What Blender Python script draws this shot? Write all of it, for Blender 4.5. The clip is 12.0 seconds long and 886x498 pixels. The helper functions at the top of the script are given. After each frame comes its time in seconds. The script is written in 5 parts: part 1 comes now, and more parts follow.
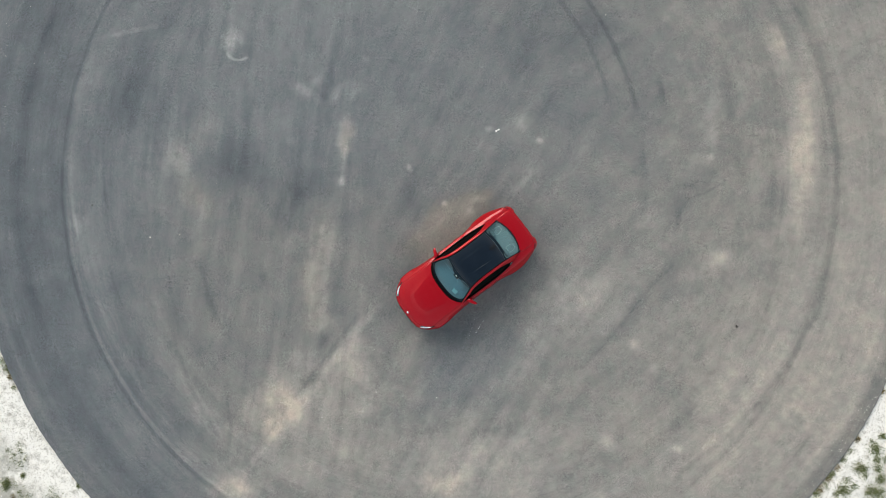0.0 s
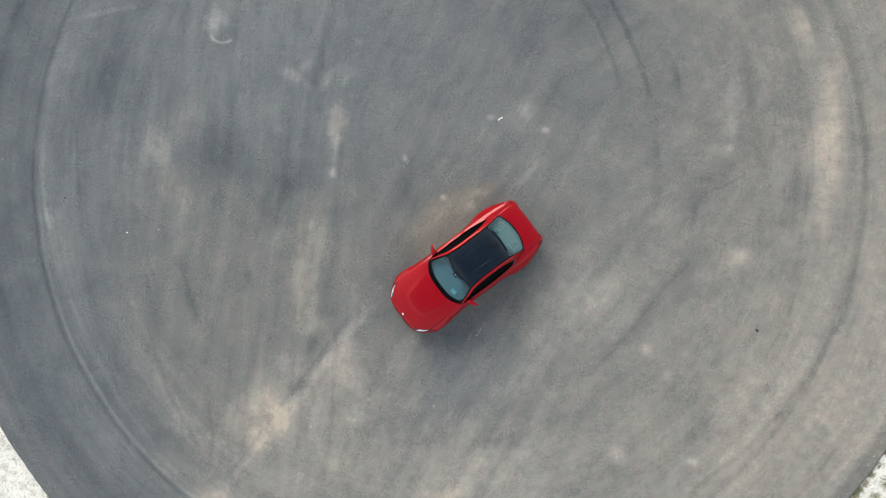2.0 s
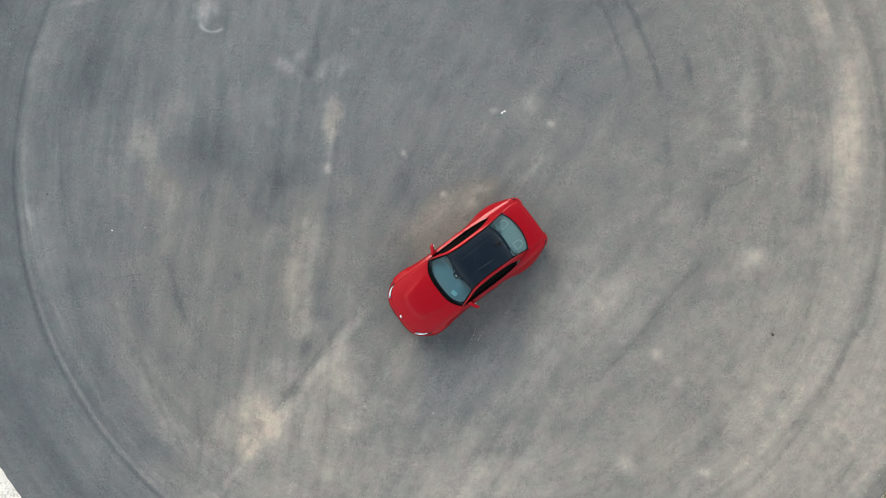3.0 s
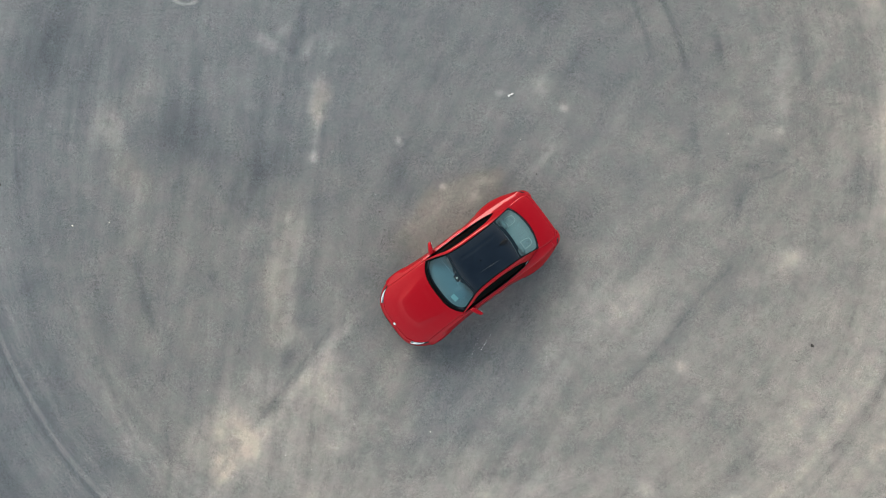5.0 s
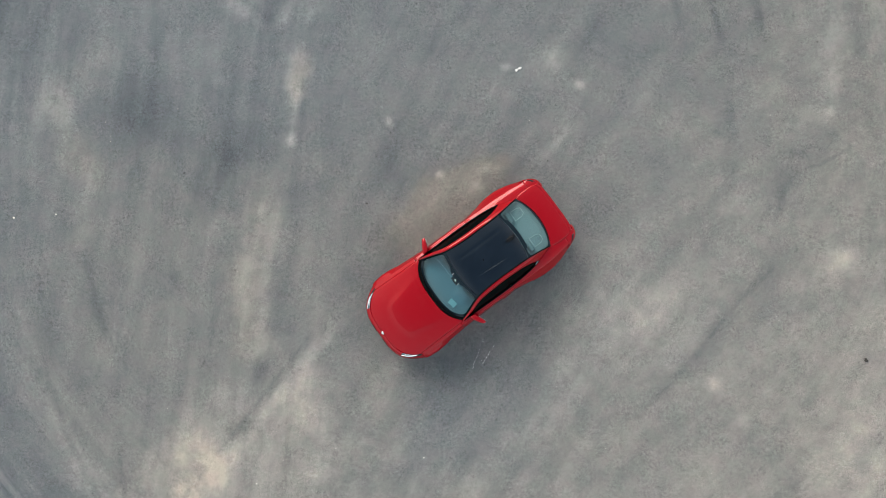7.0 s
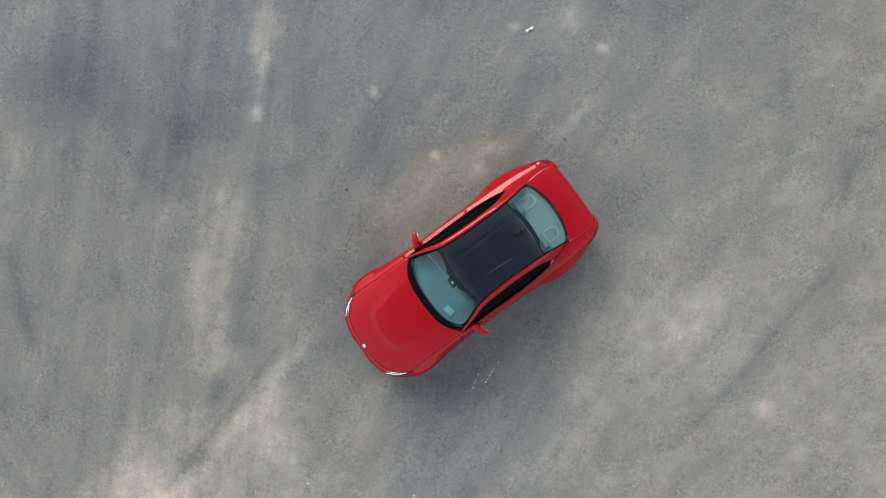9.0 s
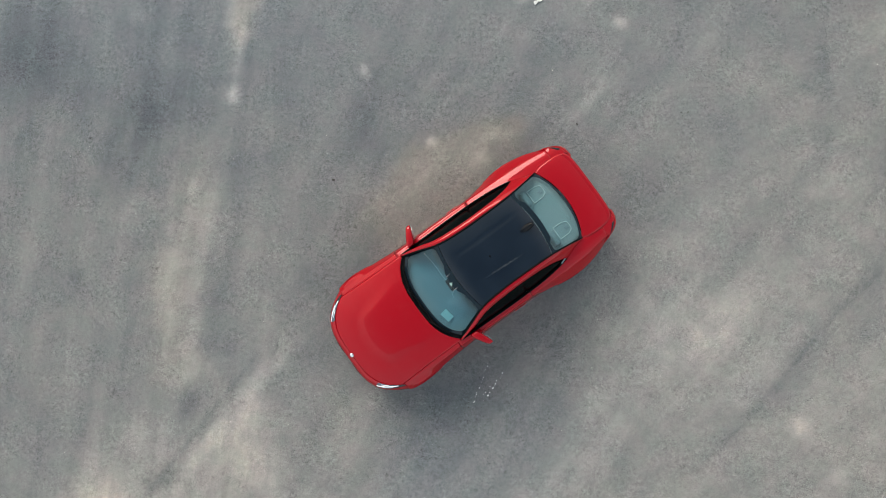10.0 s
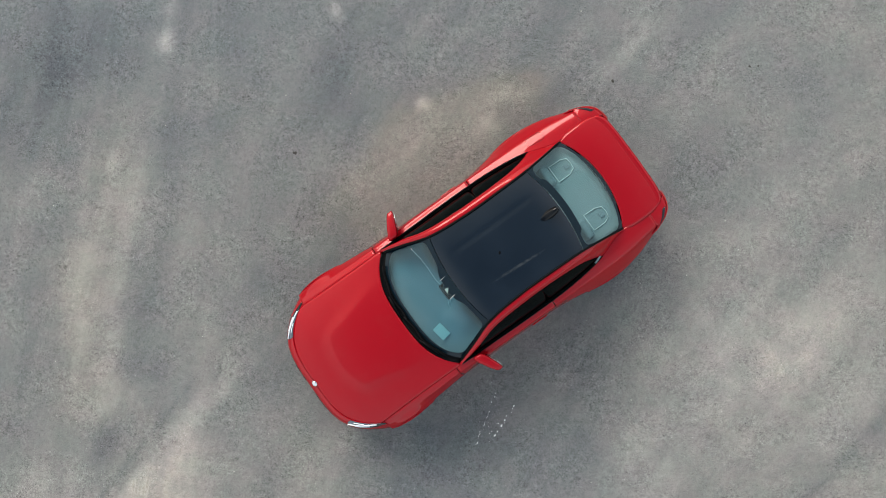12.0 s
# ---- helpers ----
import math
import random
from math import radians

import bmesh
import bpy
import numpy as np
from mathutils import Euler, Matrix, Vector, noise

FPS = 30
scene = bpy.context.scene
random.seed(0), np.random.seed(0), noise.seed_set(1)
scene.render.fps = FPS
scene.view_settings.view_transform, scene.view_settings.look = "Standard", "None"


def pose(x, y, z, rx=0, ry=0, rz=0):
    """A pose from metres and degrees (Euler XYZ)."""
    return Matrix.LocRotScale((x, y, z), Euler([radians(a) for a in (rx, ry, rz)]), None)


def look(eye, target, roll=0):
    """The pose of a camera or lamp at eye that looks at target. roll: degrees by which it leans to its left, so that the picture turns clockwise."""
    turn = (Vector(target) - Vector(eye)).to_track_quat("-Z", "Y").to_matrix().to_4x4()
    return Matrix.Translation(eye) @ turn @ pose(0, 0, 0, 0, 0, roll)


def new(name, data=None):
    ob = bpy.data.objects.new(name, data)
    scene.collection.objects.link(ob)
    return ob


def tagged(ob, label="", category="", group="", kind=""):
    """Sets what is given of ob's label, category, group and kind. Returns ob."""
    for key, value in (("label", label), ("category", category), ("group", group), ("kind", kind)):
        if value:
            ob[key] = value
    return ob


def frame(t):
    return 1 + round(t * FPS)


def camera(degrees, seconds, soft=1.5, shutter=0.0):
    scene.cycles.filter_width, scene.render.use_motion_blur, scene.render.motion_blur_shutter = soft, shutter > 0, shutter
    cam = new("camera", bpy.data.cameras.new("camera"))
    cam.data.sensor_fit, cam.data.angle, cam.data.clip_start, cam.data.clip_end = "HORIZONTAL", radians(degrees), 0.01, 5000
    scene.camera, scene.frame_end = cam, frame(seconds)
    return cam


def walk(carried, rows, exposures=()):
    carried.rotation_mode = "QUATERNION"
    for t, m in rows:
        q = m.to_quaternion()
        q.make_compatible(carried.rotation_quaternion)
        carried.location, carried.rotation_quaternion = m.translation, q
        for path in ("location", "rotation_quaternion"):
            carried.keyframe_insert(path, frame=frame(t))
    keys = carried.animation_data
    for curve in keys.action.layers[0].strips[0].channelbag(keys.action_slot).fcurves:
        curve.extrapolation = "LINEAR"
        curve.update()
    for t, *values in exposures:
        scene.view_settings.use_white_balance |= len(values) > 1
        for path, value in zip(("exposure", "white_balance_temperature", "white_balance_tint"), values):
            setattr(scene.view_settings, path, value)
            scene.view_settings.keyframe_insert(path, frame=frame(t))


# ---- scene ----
# The camera hangs over the middle of the car and sinks from 27 m to 11 m.
cam = camera(55.0, 12.0, soft=0.65)
TX, TY = 2.280, 2.465
PATH = [
    (0.0, 0.517, -0.410, 27.326, 0.070),
    (0.5, 0.531, -0.427, 26.934, 0.114),
    (1.0, 0.528, -0.432, 26.477, 0.161),
    (1.5, 0.513, -0.428, 25.969, 0.212),
    (2.0, 0.490, -0.417, 25.422, 0.264),
    (2.5, 0.465, -0.401, 24.844, 0.319),
    (3.0, 0.438, -0.384, 24.240, 0.377),
    (3.5, 0.412, -0.365, 23.616, 0.437),
    (4.0, 0.388, -0.345, 22.973, 0.499),
    (4.5, 0.367, -0.325, 22.313, 0.562),
    (5.0, 0.349, -0.305, 21.636, 0.627),
    (5.5, 0.335, -0.287, 20.941, 0.693),
    (6.0, 0.323, -0.270, 20.231, 0.760),
    (6.5, 0.313, -0.255, 19.501, 0.829),
    (7.0, 0.304, -0.241, 18.754, 0.898),
    (7.5, 0.295, -0.227, 17.989, 0.967),
    (8.0, 0.285, -0.215, 17.207, 1.037),
    (8.5, 0.274, -0.203, 16.409, 1.108),
    (9.0, 0.262, -0.190, 15.599, 1.178),
    (9.5, 0.246, -0.178, 14.778, 1.249),
    (10.0, 0.229, -0.165, 13.951, 1.319),
    (10.5, 0.211, -0.151, 13.122, 1.389),
    (11.0, 0.193, -0.136, 12.298, 1.458),
    (11.5, 0.175, -0.121, 11.483, 1.525),
    (12.0, 0.164, -0.104, 10.682, 1.592),
]
walk(cam, [(t, pose(x, y, h, TX, TY, yaw)) for t, x, y, h, yaw in PATH],
     exposures=[(0.0, -0.16), (3.0, -0.06), (6.0, 0.0), (9.0, 0.03), (12.0, 0.13)])

# ---- light: thin overcast, a soft low sun behind cloud ----
SUN_AZ, SUN_EL = 122.0, 39.0
world = bpy.data.worlds.new("overcast_sky")
scene.world = world
world.use_nodes = True
wn, wl = world.node_tree.nodes, world.node_tree.links
sky = wn.new("ShaderNodeTexSky")
sky.sky_type, sky.sun_disc = "NISHITA", False
sky.sun_elevation, sky.sun_rotation = radians(SUN_EL), radians(90 - SUN_AZ)
sky.air_density, sky.dust_density, sky.ozone_density = 1.0, 3.0, 1.5
# a veil of thin cloud: bright and white low down, thin and blue overhead
coord, split, ramp, gain, veil = (wn.new("ShaderNode" + k) for k in ("TexCoord", "SeparateXYZ", "ValToRGB", "VectorMath", "Mix"))
wl.new(coord.outputs["Generated"], split.inputs[0])
wl.new(split.outputs["Z"], ramp.inputs["Fac"])
stops = ramp.color_ramp.elements
stops[0].position, stops[0].color = 0.0, (0.83, 0.85, 0.86, 1)
stops[1].position, stops[1].color = 1.0, (0.10, 0.15, 0.205, 1)
for at, col in ((0.25, (0.71, 0.745, 0.765)), (0.58, (0.555, 0.615, 0.66)), (0.80, (0.345, 0.412, 0.47)), (0.93, (0.16, 0.228, 0.295))):
    stops.new(at).color = (*col, 1)
gain.operation = "SCALE"
gain.inputs["Scale"].default_value = 14.0
# the cloud glows round the hidden sun and dims away from it
_a, _e = radians(SUN_AZ), radians(SUN_EL)
to_sun = Vector((math.cos(_a) * math.cos(_e), math.sin(_a) * math.cos(_e), math.sin(_e)))
facing, side_light, tinted = (wn.new("ShaderNode" + k) for k in ("VectorMath", "ValToRGB", "VectorMath"))
facing.operation, tinted.operation = "DOT_PRODUCT", "MULTIPLY"
facing.inputs[1].default_value = tuple(to_sun * 0.5)
half = wn.new("ShaderNodeMath")
half.operation = "ADD"
half.inputs[1].default_value = 0.5
wl.new(coord.outputs["Generated"], facing.inputs[0])
wl.new(facing.outputs["Value"], half.inputs[0])
wl.new(half.outputs[0], side_light.inputs["Fac"])
glow = side_light.color_ramp.elements
glow[0].position, glow[0].color = 0.0, (0.95, 0.98, 1.01, 1)
glow[1].position, glow[1].color = 1.0, (2.2, 1.86, 1.5, 1)
for at, col in ((0.45, (0.95, 0.98, 1.01)), (0.72, (0.99, 1.0, 1.0)), (0.88, (1.14, 1.10, 1.04))):
    glow.new(at).color = (*col, 1)
wl.new(ramp.outputs[0], tinted.inputs[0])
wl.new(side_light.outputs[0], tinted.inputs[1])
wl.new(tinted.outputs[0], gain.inputs[0])
veil.data_type = "RGBA"
veil.inputs[0].default_value = 0.85
wl.new(sky.outputs[0], veil.inputs[6])
wl.new(gain.outputs[0], veil.inputs[7])
wl.new(veil.outputs[2], wn["Background"].inputs["Color"])
wn["Background"].inputs["Strength"].default_value = 0.117
sun = new("sun", bpy.data.lights.new("sun", "SUN"))
sun.data.energy, sun.data.angle, sun.data.color = 2.40, radians(32), (1.0, 0.928, 0.845)
sun.matrix_world = look(to_sun * 40, (0, 0, 0))

# ---- materials ----
class Mat:
    """A node material with short ways to add nodes."""

    def __init__(self, name, rough=0.5, metal=0.0, color=(0.5, 0.5, 0.5), coat=0.0):
        self.m = bpy.data.materials.new(name)
        self.m.use_nodes = True
        self.t = self.m.node_tree
        self.b = self.t.nodes["Principled BSDF"]
        self.set("Base Color", (*color, 1))
        self.set("Roughness", rough)
        self.set("Metallic", metal)
        self.set("Coat Weight", coat)
        self.set("Coat Roughness", 0.03)

    def set(self, key, value):
        self.put(self.b, key, value)

    def put(self, node, key, value):
        if isinstance(value, bpy.types.NodeSocket):
            self.t.links.new(value, node.inputs[key])
        else:
            node.inputs[key].default_value = value

    def node(self, kind, out=0, props=None, **ins):
        n = self.t.nodes.new("ShaderNode" + kind)
        for k, v in (props or {}).items():
            if k == "operation":
                n.operation = v
            elif k == "data_type":
                n.data_type = v
            elif k == "blend_type":
                n.blend_type = v
            elif k == "interpolation_type":
                n.interpolation_type = v
            elif k == "feature":
                n.feature = v
            elif k == "attribute_name":
                n.attribute_name = v
        for k, v in ins.items():
            self.put(n, int(k[1:]) if k[0] == "i" and k[1:].isdigit() else k.replace("_", " "), v)
        return n.outputs[out]

    def math(self, op, a, b=0.0, c=0.0):
        return self.node("Math", props={"operation": op}, i0=a, i1=b, i2=c)

    def vec(self, op, a, b=(0, 0, 0), out=0):
        return self.node("VectorMath", out, {"operation": op}, i0=a, i1=b)

    def noise(self, vector, scale, detail=4.0, rough=0.55, distort=0.0):
        return self.node("TexNoise", 0, None, Vector=vector, Scale=scale, Detail=detail, Roughness=rough, Distortion=distort)

    def ramp(self, value, a, b, lo=0.0, hi=1.0, smooth=True):
        return self.node("MapRange", 0, {"interpolation_type": "SMOOTHSTEP" if smooth else "LINEAR"}, Value=value,
                         From_Min=a, From_Max=b, To_Min=lo, To_Max=hi)

    def mix(self, fac, a, b):
        n = self.t.nodes.new("ShaderNodeMix")
        n.data_type = "RGBA"
        for s, v in ((n.inputs[0], fac), (n.inputs[6], a), (n.inputs[7], b)):
            if isinstance(v, bpy.types.NodeSocket):
                self.t.links.new(v, s)
            else:
                s.default_value = v if s == n.inputs[0] else (*v, 1)
        return n.outputs[2]

    def bump(self, height, strength, distance):
        self.set("Normal", self.node("Bump", 0, None, Strength=strength, Distance=distance, Height=height))

    def where(self):
        return self.node("NewGeometry", 0)

    def own(self):
        return self.node("TexCoord", 3)


def asphalt_material():
    m = Mat("worn_asphalt", 0.85)
    p = m.where()
    # worn-in marks, with shade and glow painted in by the car, laid down by build_pad()
    dust, dark, warm, crackle = (m.node("Attribute", 2, {"attribute_name": k}) for k in ("dust", "dark", "warm", "crackle"))
    wob = m.vec("SUBTRACT", m.node("TexNoise", 1, None, Vector=p, Scale=0.9, Detail=5.0, Roughness=0.6), (0.5, 0.5, 0.5))
    wob = m.vec("MULTIPLY", wob, (0.8, 0.8, 0.0))
    # streaks that run round the pad, as wheels drag them
    d = m.vec("SUBTRACT", p, (-0.75, 3.1, 0))
    r = m.vec("LENGTH", d, out=1)
    ring = m.vec("MULTIPLY", m.vec("NORMALIZE", d), (1.3, 1.3, 0))
    ring = m.vec("ADD", ring, m.node("CombineXYZ", X=0.0, Y=0.0, Z=m.math("MULTIPLY", r, 0.75)))
    streak = m.math("SUBTRACT", m.noise(ring, 1.7, 6.0, 0.6), 0.5)
    thin = m.vec("ADD", m.vec("MULTIPLY", m.vec("NORMALIZE", d), (1.1, 1.1, 0)), m.node("CombineXYZ", X=0.0, Y=0.0, Z=m.math("MULTIPLY", r, 2.6)))
    thin = m.math("SUBTRACT", m.noise(thin, 2.6, 4.0, 0.7), 0.5)
    thin = m.math("MULTIPLY", thin, m.ramp(r, 7.0, 12.0, 0.15, 1.0))
    hair = m.vec("ADD", m.vec("MULTIPLY", m.vec("NORMALIZE", d), (2.2, 2.2, 0)), m.node("CombineXYZ", X=0.0, Y=0.0, Z=m.math("MULTIPLY", r, 7.0)))
    hair = m.math("MULTIPLY", m.math("SUBTRACT", m.noise(hair, 2.6, 4.0, 0.7), 0.5), m.ramp(r, 6.0, 12.0, 0.2, 1.0))
    left = m.ramp(m.vec("LENGTH", m.vec("SUBTRACT", p, (-3.2, 2.4, 0)), out=1), 3.5, 7.5)
    streak = m.math("MULTIPLY", streak, m.math("MULTIPLY", left, m.ramp(r, 4.0, 12.0, 0.25, 1.0)))
    # streaks across the middle, along the line on which cars drive in
    def sweep(angle, length, width, scale, detail):
        """Smears along one bearing."""
        mp = m.t.nodes.new("ShaderNodeMapping")
        mp.vector_type = "TEXTURE"
        mp.inputs["Rotation"].default_value = (0, 0, radians(angle))
        mp.inputs["Scale"].default_value = (length, width, 1)
        m.put(mp, "Vector", m.vec("ADD", p, m.vec("MULTIPLY", wob, (0.35, 0.35, 0.0))))
        return m.math("SUBTRACT", m.noise(mp.outputs[0], scale, detail, 0.6), 0.5)

    # they fan out: steep in the west, slanting more and more towards the east
    px = m.node("SeparateXYZ", 0, None, Vector=p)
    west, east = m.ramp(px, -1.5, -4.0), m.ramp(px, 1.5, 4.5)
    mid = m.math("SUBTRACT", m.math("SUBTRACT", 1.0, west), east)
    drive = m.math("MULTIPLY", sweep(83, 3.0, 0.42, 0.9, 6.0), west)
    drive = m.math("MULTIPLY_ADD", sweep(60, 2.6, 0.45, 0.9, 6.0), mid, drive)
    drive = m.math("MULTIPLY_ADD", sweep(46, 2.6, 0.60, 0.8, 6.0), m.math("MULTIPLY", east, 0.65), drive)
    drive = m.math("MULTIPLY", drive, m.ramp(r, 7.5, 12.5, 1.0, 0.3))
    blotch = m.math("SUBTRACT", m.noise(p, 0.7, 6.0, 0.62, 0.5), 0.5)
    small = m.math("SUBTRACT", m.noise(p, 3.0, 6.0, 0.68), 0.5)
    crumb = m.math("SUBTRACT", m.noise(p, 44.0, 1.0, 0.8), 0.5)
    grit = m.math("SUBTRACT", m.noise(p, 110.0, 2.0, 0.8), 0.5)
    coarse = m.math("SUBTRACT", m.noise(p, 16.0, 1.0, 0.8), 0.5)
    pit = m.t.nodes.new("ShaderNodeTexVoronoi")
    m.put(pit, "Vector", p)
    m.put(pit, "Scale", 13.0)
    pit_on = m.ramp(m.node("SeparateColor", 1, None, Color=pit.outputs["Color"]), 0.4, 0.65)
    pits = m.math("MULTIPLY", m.ramp(pit.outputs["Distance"], 0.16, 0.08), pit_on)
    spot = m.t.nodes.new("ShaderNodeTexVoronoi")
    m.put(spot, "Vector", m.vec("ADD", p, m.vec("MULTIPLY", wob, (0.2, 0.2, 0.0))))
    m.put(spot, "Scale", 3.3)
    spot_on = m.ramp(m.node("SeparateColor", 1, None, Color=spot.outputs["Color"]), 0.6, 0.9)
    pits = m.math("MAXIMUM", pits, m.math("MULTIPLY", m.ramp(spot.outputs["Distance"], 0.14, 0.02), spot_on))
    chip = m.t.nodes.new("ShaderNodeTexVoronoi")
    m.put(chip, "Vector", p)
    m.put(chip, "Scale", 15.0)
    chip_on = m.ramp(m.node("SeparateColor", 1, None, Color=chip.outputs["Color"]), 0.72, 0.9)
    chips = m.math("MULTIPLY", m.ramp(chip.outputs["Distance"], 0.12, 0.06), chip_on)
    def dots(scale, rim, core, least, most):
        """Sparse specks: a share of the cells carry one."""
        v = m.t.nodes.new("ShaderNodeTexVoronoi")
        m.put(v, "Vector", p)
        m.put(v, "Scale", scale)
        return m.math("MULTIPLY", m.ramp(v.outputs["Distance"], rim, core), m.ramp(m.node("SeparateColor", 1, None, Color=v.outputs["Color"]), least, most))

    pores = dots(37.0, 0.34, 0.16, 0.55, 0.75)
    flakes = dots(41.0, 0.26, 0.12, 0.66, 0.85)
    stone = m.node("TexVoronoi", 1, None, Vector=p, Scale=88.0)
    stone_v = m.math("SUBTRACT", m.node("SeparateColor", 0, None, Color=stone), 0.5)

    dust = m.math("MULTIPLY", dust, m.math("MULTIPLY_ADD", drive, 1.3, m.math("MULTIPLY_ADD", small, 1.4, 1.0)))
    level = m.math("MULTIPLY_ADD", streak, 0.42, 0.42)
    level = m.math("MULTIPLY_ADD", thin, 0.22, level)
    level = m.math("MULTIPLY_ADD", hair, 0.09, level)
    level = m.math("MULTIPLY_ADD", drive, 0.47, level)
    level = m.math("MULTIPLY_ADD", blotch, 0.42, level)
    level = m.math("MULTIPLY_ADD", small, 0.15, level)
    level = m.math("ADD", level, dust)
    edge = m.node("TexVoronoi", 0, {"feature": "DISTANCE_TO_EDGE"}, Vector=m.vec("ADD", p, m.vec("MULTIPLY", wob, (0.6, 0.6, 0.0))), Scale=1.5)
    crack = m.math("MULTIPLY", m.ramp(edge, 0.035, 0.0), m.math("MULTIPLY", crackle, m.ramp(small, -0.1, 0.15)))
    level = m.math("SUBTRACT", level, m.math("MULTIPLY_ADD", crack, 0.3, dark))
    tone = m.node("ValToRGB", 0, None, Fac=level)
    cr = tone.node.color_ramp
    cr.elements[0].position, cr.elements[0].color = 0.0, (0.085, 0.093, 0.098, 1)
    cr.elements[1].position, cr.elements[1].color = 1.0, (0.50, 0.456, 0.40, 1)
    for at, col in ((0.25, (0.140, 0.146, 0.146)), (0.5, (0.225, 0.224, 0.210)), (0.75, (0.345, 0.329, 0.302))):
        e = cr.elements.new(at)
        e.color = (*col, 1)
    # warm clay dust and the red car's painted glow, against bluish bitumen
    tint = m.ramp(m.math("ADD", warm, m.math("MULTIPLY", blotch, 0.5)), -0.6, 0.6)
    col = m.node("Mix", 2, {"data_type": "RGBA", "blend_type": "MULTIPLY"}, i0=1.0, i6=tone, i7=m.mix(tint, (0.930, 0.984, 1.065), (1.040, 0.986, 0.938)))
    # faint rust and moss casts a hand's width across
    cast = m.noise(m.vec("ADD", p, (31.0, 7.0, 0.0)), 2.4, 3.0, 0.6)
    col = m.node("Mix", 2, {"data_type": "RGBA", "blend_type": "MULTIPLY"}, i0=1.0, i6=col, i7=m.mix(m.ramp(cast, 0.3, 0.7), (0.972, 1.012, 0.992), (1.030, 0.985, 1.005)))
    # the grain stands open in patches and is choked with dust in others
    open_grain = m.ramp(m.noise(m.vec("ADD", p, (5.0, 17.0, 0.0)), 1.6, 4.0, 0.6), 0.36, 0.64, 0.45, 1.25)
    open_grain = m.math("MULTIPLY", open_grain, m.ramp(level, 0.3, 0.75, 1.2, 0.75))
    g = m.math("MULTIPLY", grit, 1.55)
    g = m.math("MULTIPLY_ADD", crumb, 0.55, g)
    g = m.math("MULTIPLY_ADD", coarse, 0.52, g)
    g = m.math("MULTIPLY_ADD", m.math("SUBTRACT", m.noise(p, 8.0, 3.0, 0.7), 0.5), 0.30, g)
    g = m.math("MULTIPLY_ADD", stone_v, 0.34, g)
    g = m.math("MULTIPLY_ADD", pits, -0.26, g)
    g = m.math("MULTIPLY_ADD", pores, -0.38, g)
    g = m.math("MULTIPLY_ADD", chips, 1.0, g)
    g = m.math("MULTIPLY_ADD", flakes, 0.62, g)
    g = m.math("MAXIMUM", m.math("MULTIPLY_ADD", g, open_grain, 1.0), 0.25)
    col = m.node("Mix", 2, {"data_type": "RGBA", "blend_type": "MULTIPLY"}, i0=1.0, i6=col, i7=m.node("CombineColor", 0, None, Red=g, Green=g, Blue=g))
    m.set("Base Color", col)
    m.set("Roughness", m.ramp(level, 0.0, 0.8, 0.78, 0.96))
    m.set("Specular IOR Level", 0.3)
    m.bump(m.math("MULTIPLY_ADD", pores, -0.8, m.math("MULTIPLY_ADD", stone_v, 0.6, m.math("ADD", grit, crumb))), 0.7, 0.010)
    return m.m


def gravel_material():
    m = Mat("limestone_gravel", 0.92)
    p = m.where()
    big = m.noise(p, 0.35, 5.0, 0.6)
    mid = m.noise(p, 4.0, 6.0, 0.7)
    cells = m.t.nodes.new("ShaderNodeTexVoronoi")
    m.put(cells, "Vector", p)
    m.put(cells, "Scale", 34.0)
    peb = cells.outputs["Color"]
    pv = m.node("SeparateColor", 0, None, Color=peb)
    col = m.mix(m.ramp(mid, 0.30, 0.52), (0.48, 0.455, 0.40), (0.92, 0.89, 0.83))
    col = m.mix(m.ramp(pv, 0.0, 0.3, 0.6, 0.0), col, (0.34, 0.31, 0.26))
    col = m.mix(m.ramp(pv, 0.6, 1.0, 0.0, 0.8), col, (0.94, 0.92, 0.87))
    away = m.vec("LENGTH", m.vec("SUBTRACT", p, (-0.76, 3.34, 0)), out=1)
    soil = m.math("MULTIPLY", m.ramp(m.noise(p, 1.1, 5.0, 0.65), 0.36, 0.52), m.ramp(away, 16.4, 17.4))
    col = m.mix(m.math("MULTIPLY", soil, 0.75), col, (0.33, 0.32, 0.27))
    far = m.ramp(away, 17.5, 24.0)
    grass = m.math("MULTIPLY", m.ramp(big, 0.42, 0.58), far)
    col = m.mix(grass, col, (0.10, 0.12, 0.045))
    m.set("Base Color", col)
    m.bump(m.math("MULTIPLY_ADD", m.ramp(cells.outputs["Distance"], 0.0, 0.6, 1.0, 0.0), 0.7, m.math("MULTIPLY_ADD", pv, 0.5, mid)), 0.8, 0.018)
    return m.m


def paint_material():
    m = Mat("red_metallic_paint", 0.42, 0.5, coat=0.69)
    fl = m.node("TexVoronoi", 1, None, Vector=m.own(), Scale=900.0)
    v = m.node("SeparateColor", 0, None, Color=fl)
    dirt = m.noise(m.own(), 5.0, 5.0, 0.6)
    col = m.mix(m.ramp(v, 0.0, 1.0, 0.0, 0.35), (0.325, 0.0009, 0.0062), (0.395, 0.0012, 0.0085))
    m.set("Base Color", m.mix(m.ramp(dirt, 0.45, 0.8, 0.0, 0.010), col, (0.45, 0.33, 0.26)))
    m.set("Metallic", 0.18)
    m.set("Specular IOR Level", 0.0)
    m.set("Coat Roughness", m.ramp(dirt, 0.4, 0.7, 0.01, 0.03))
    return m.m


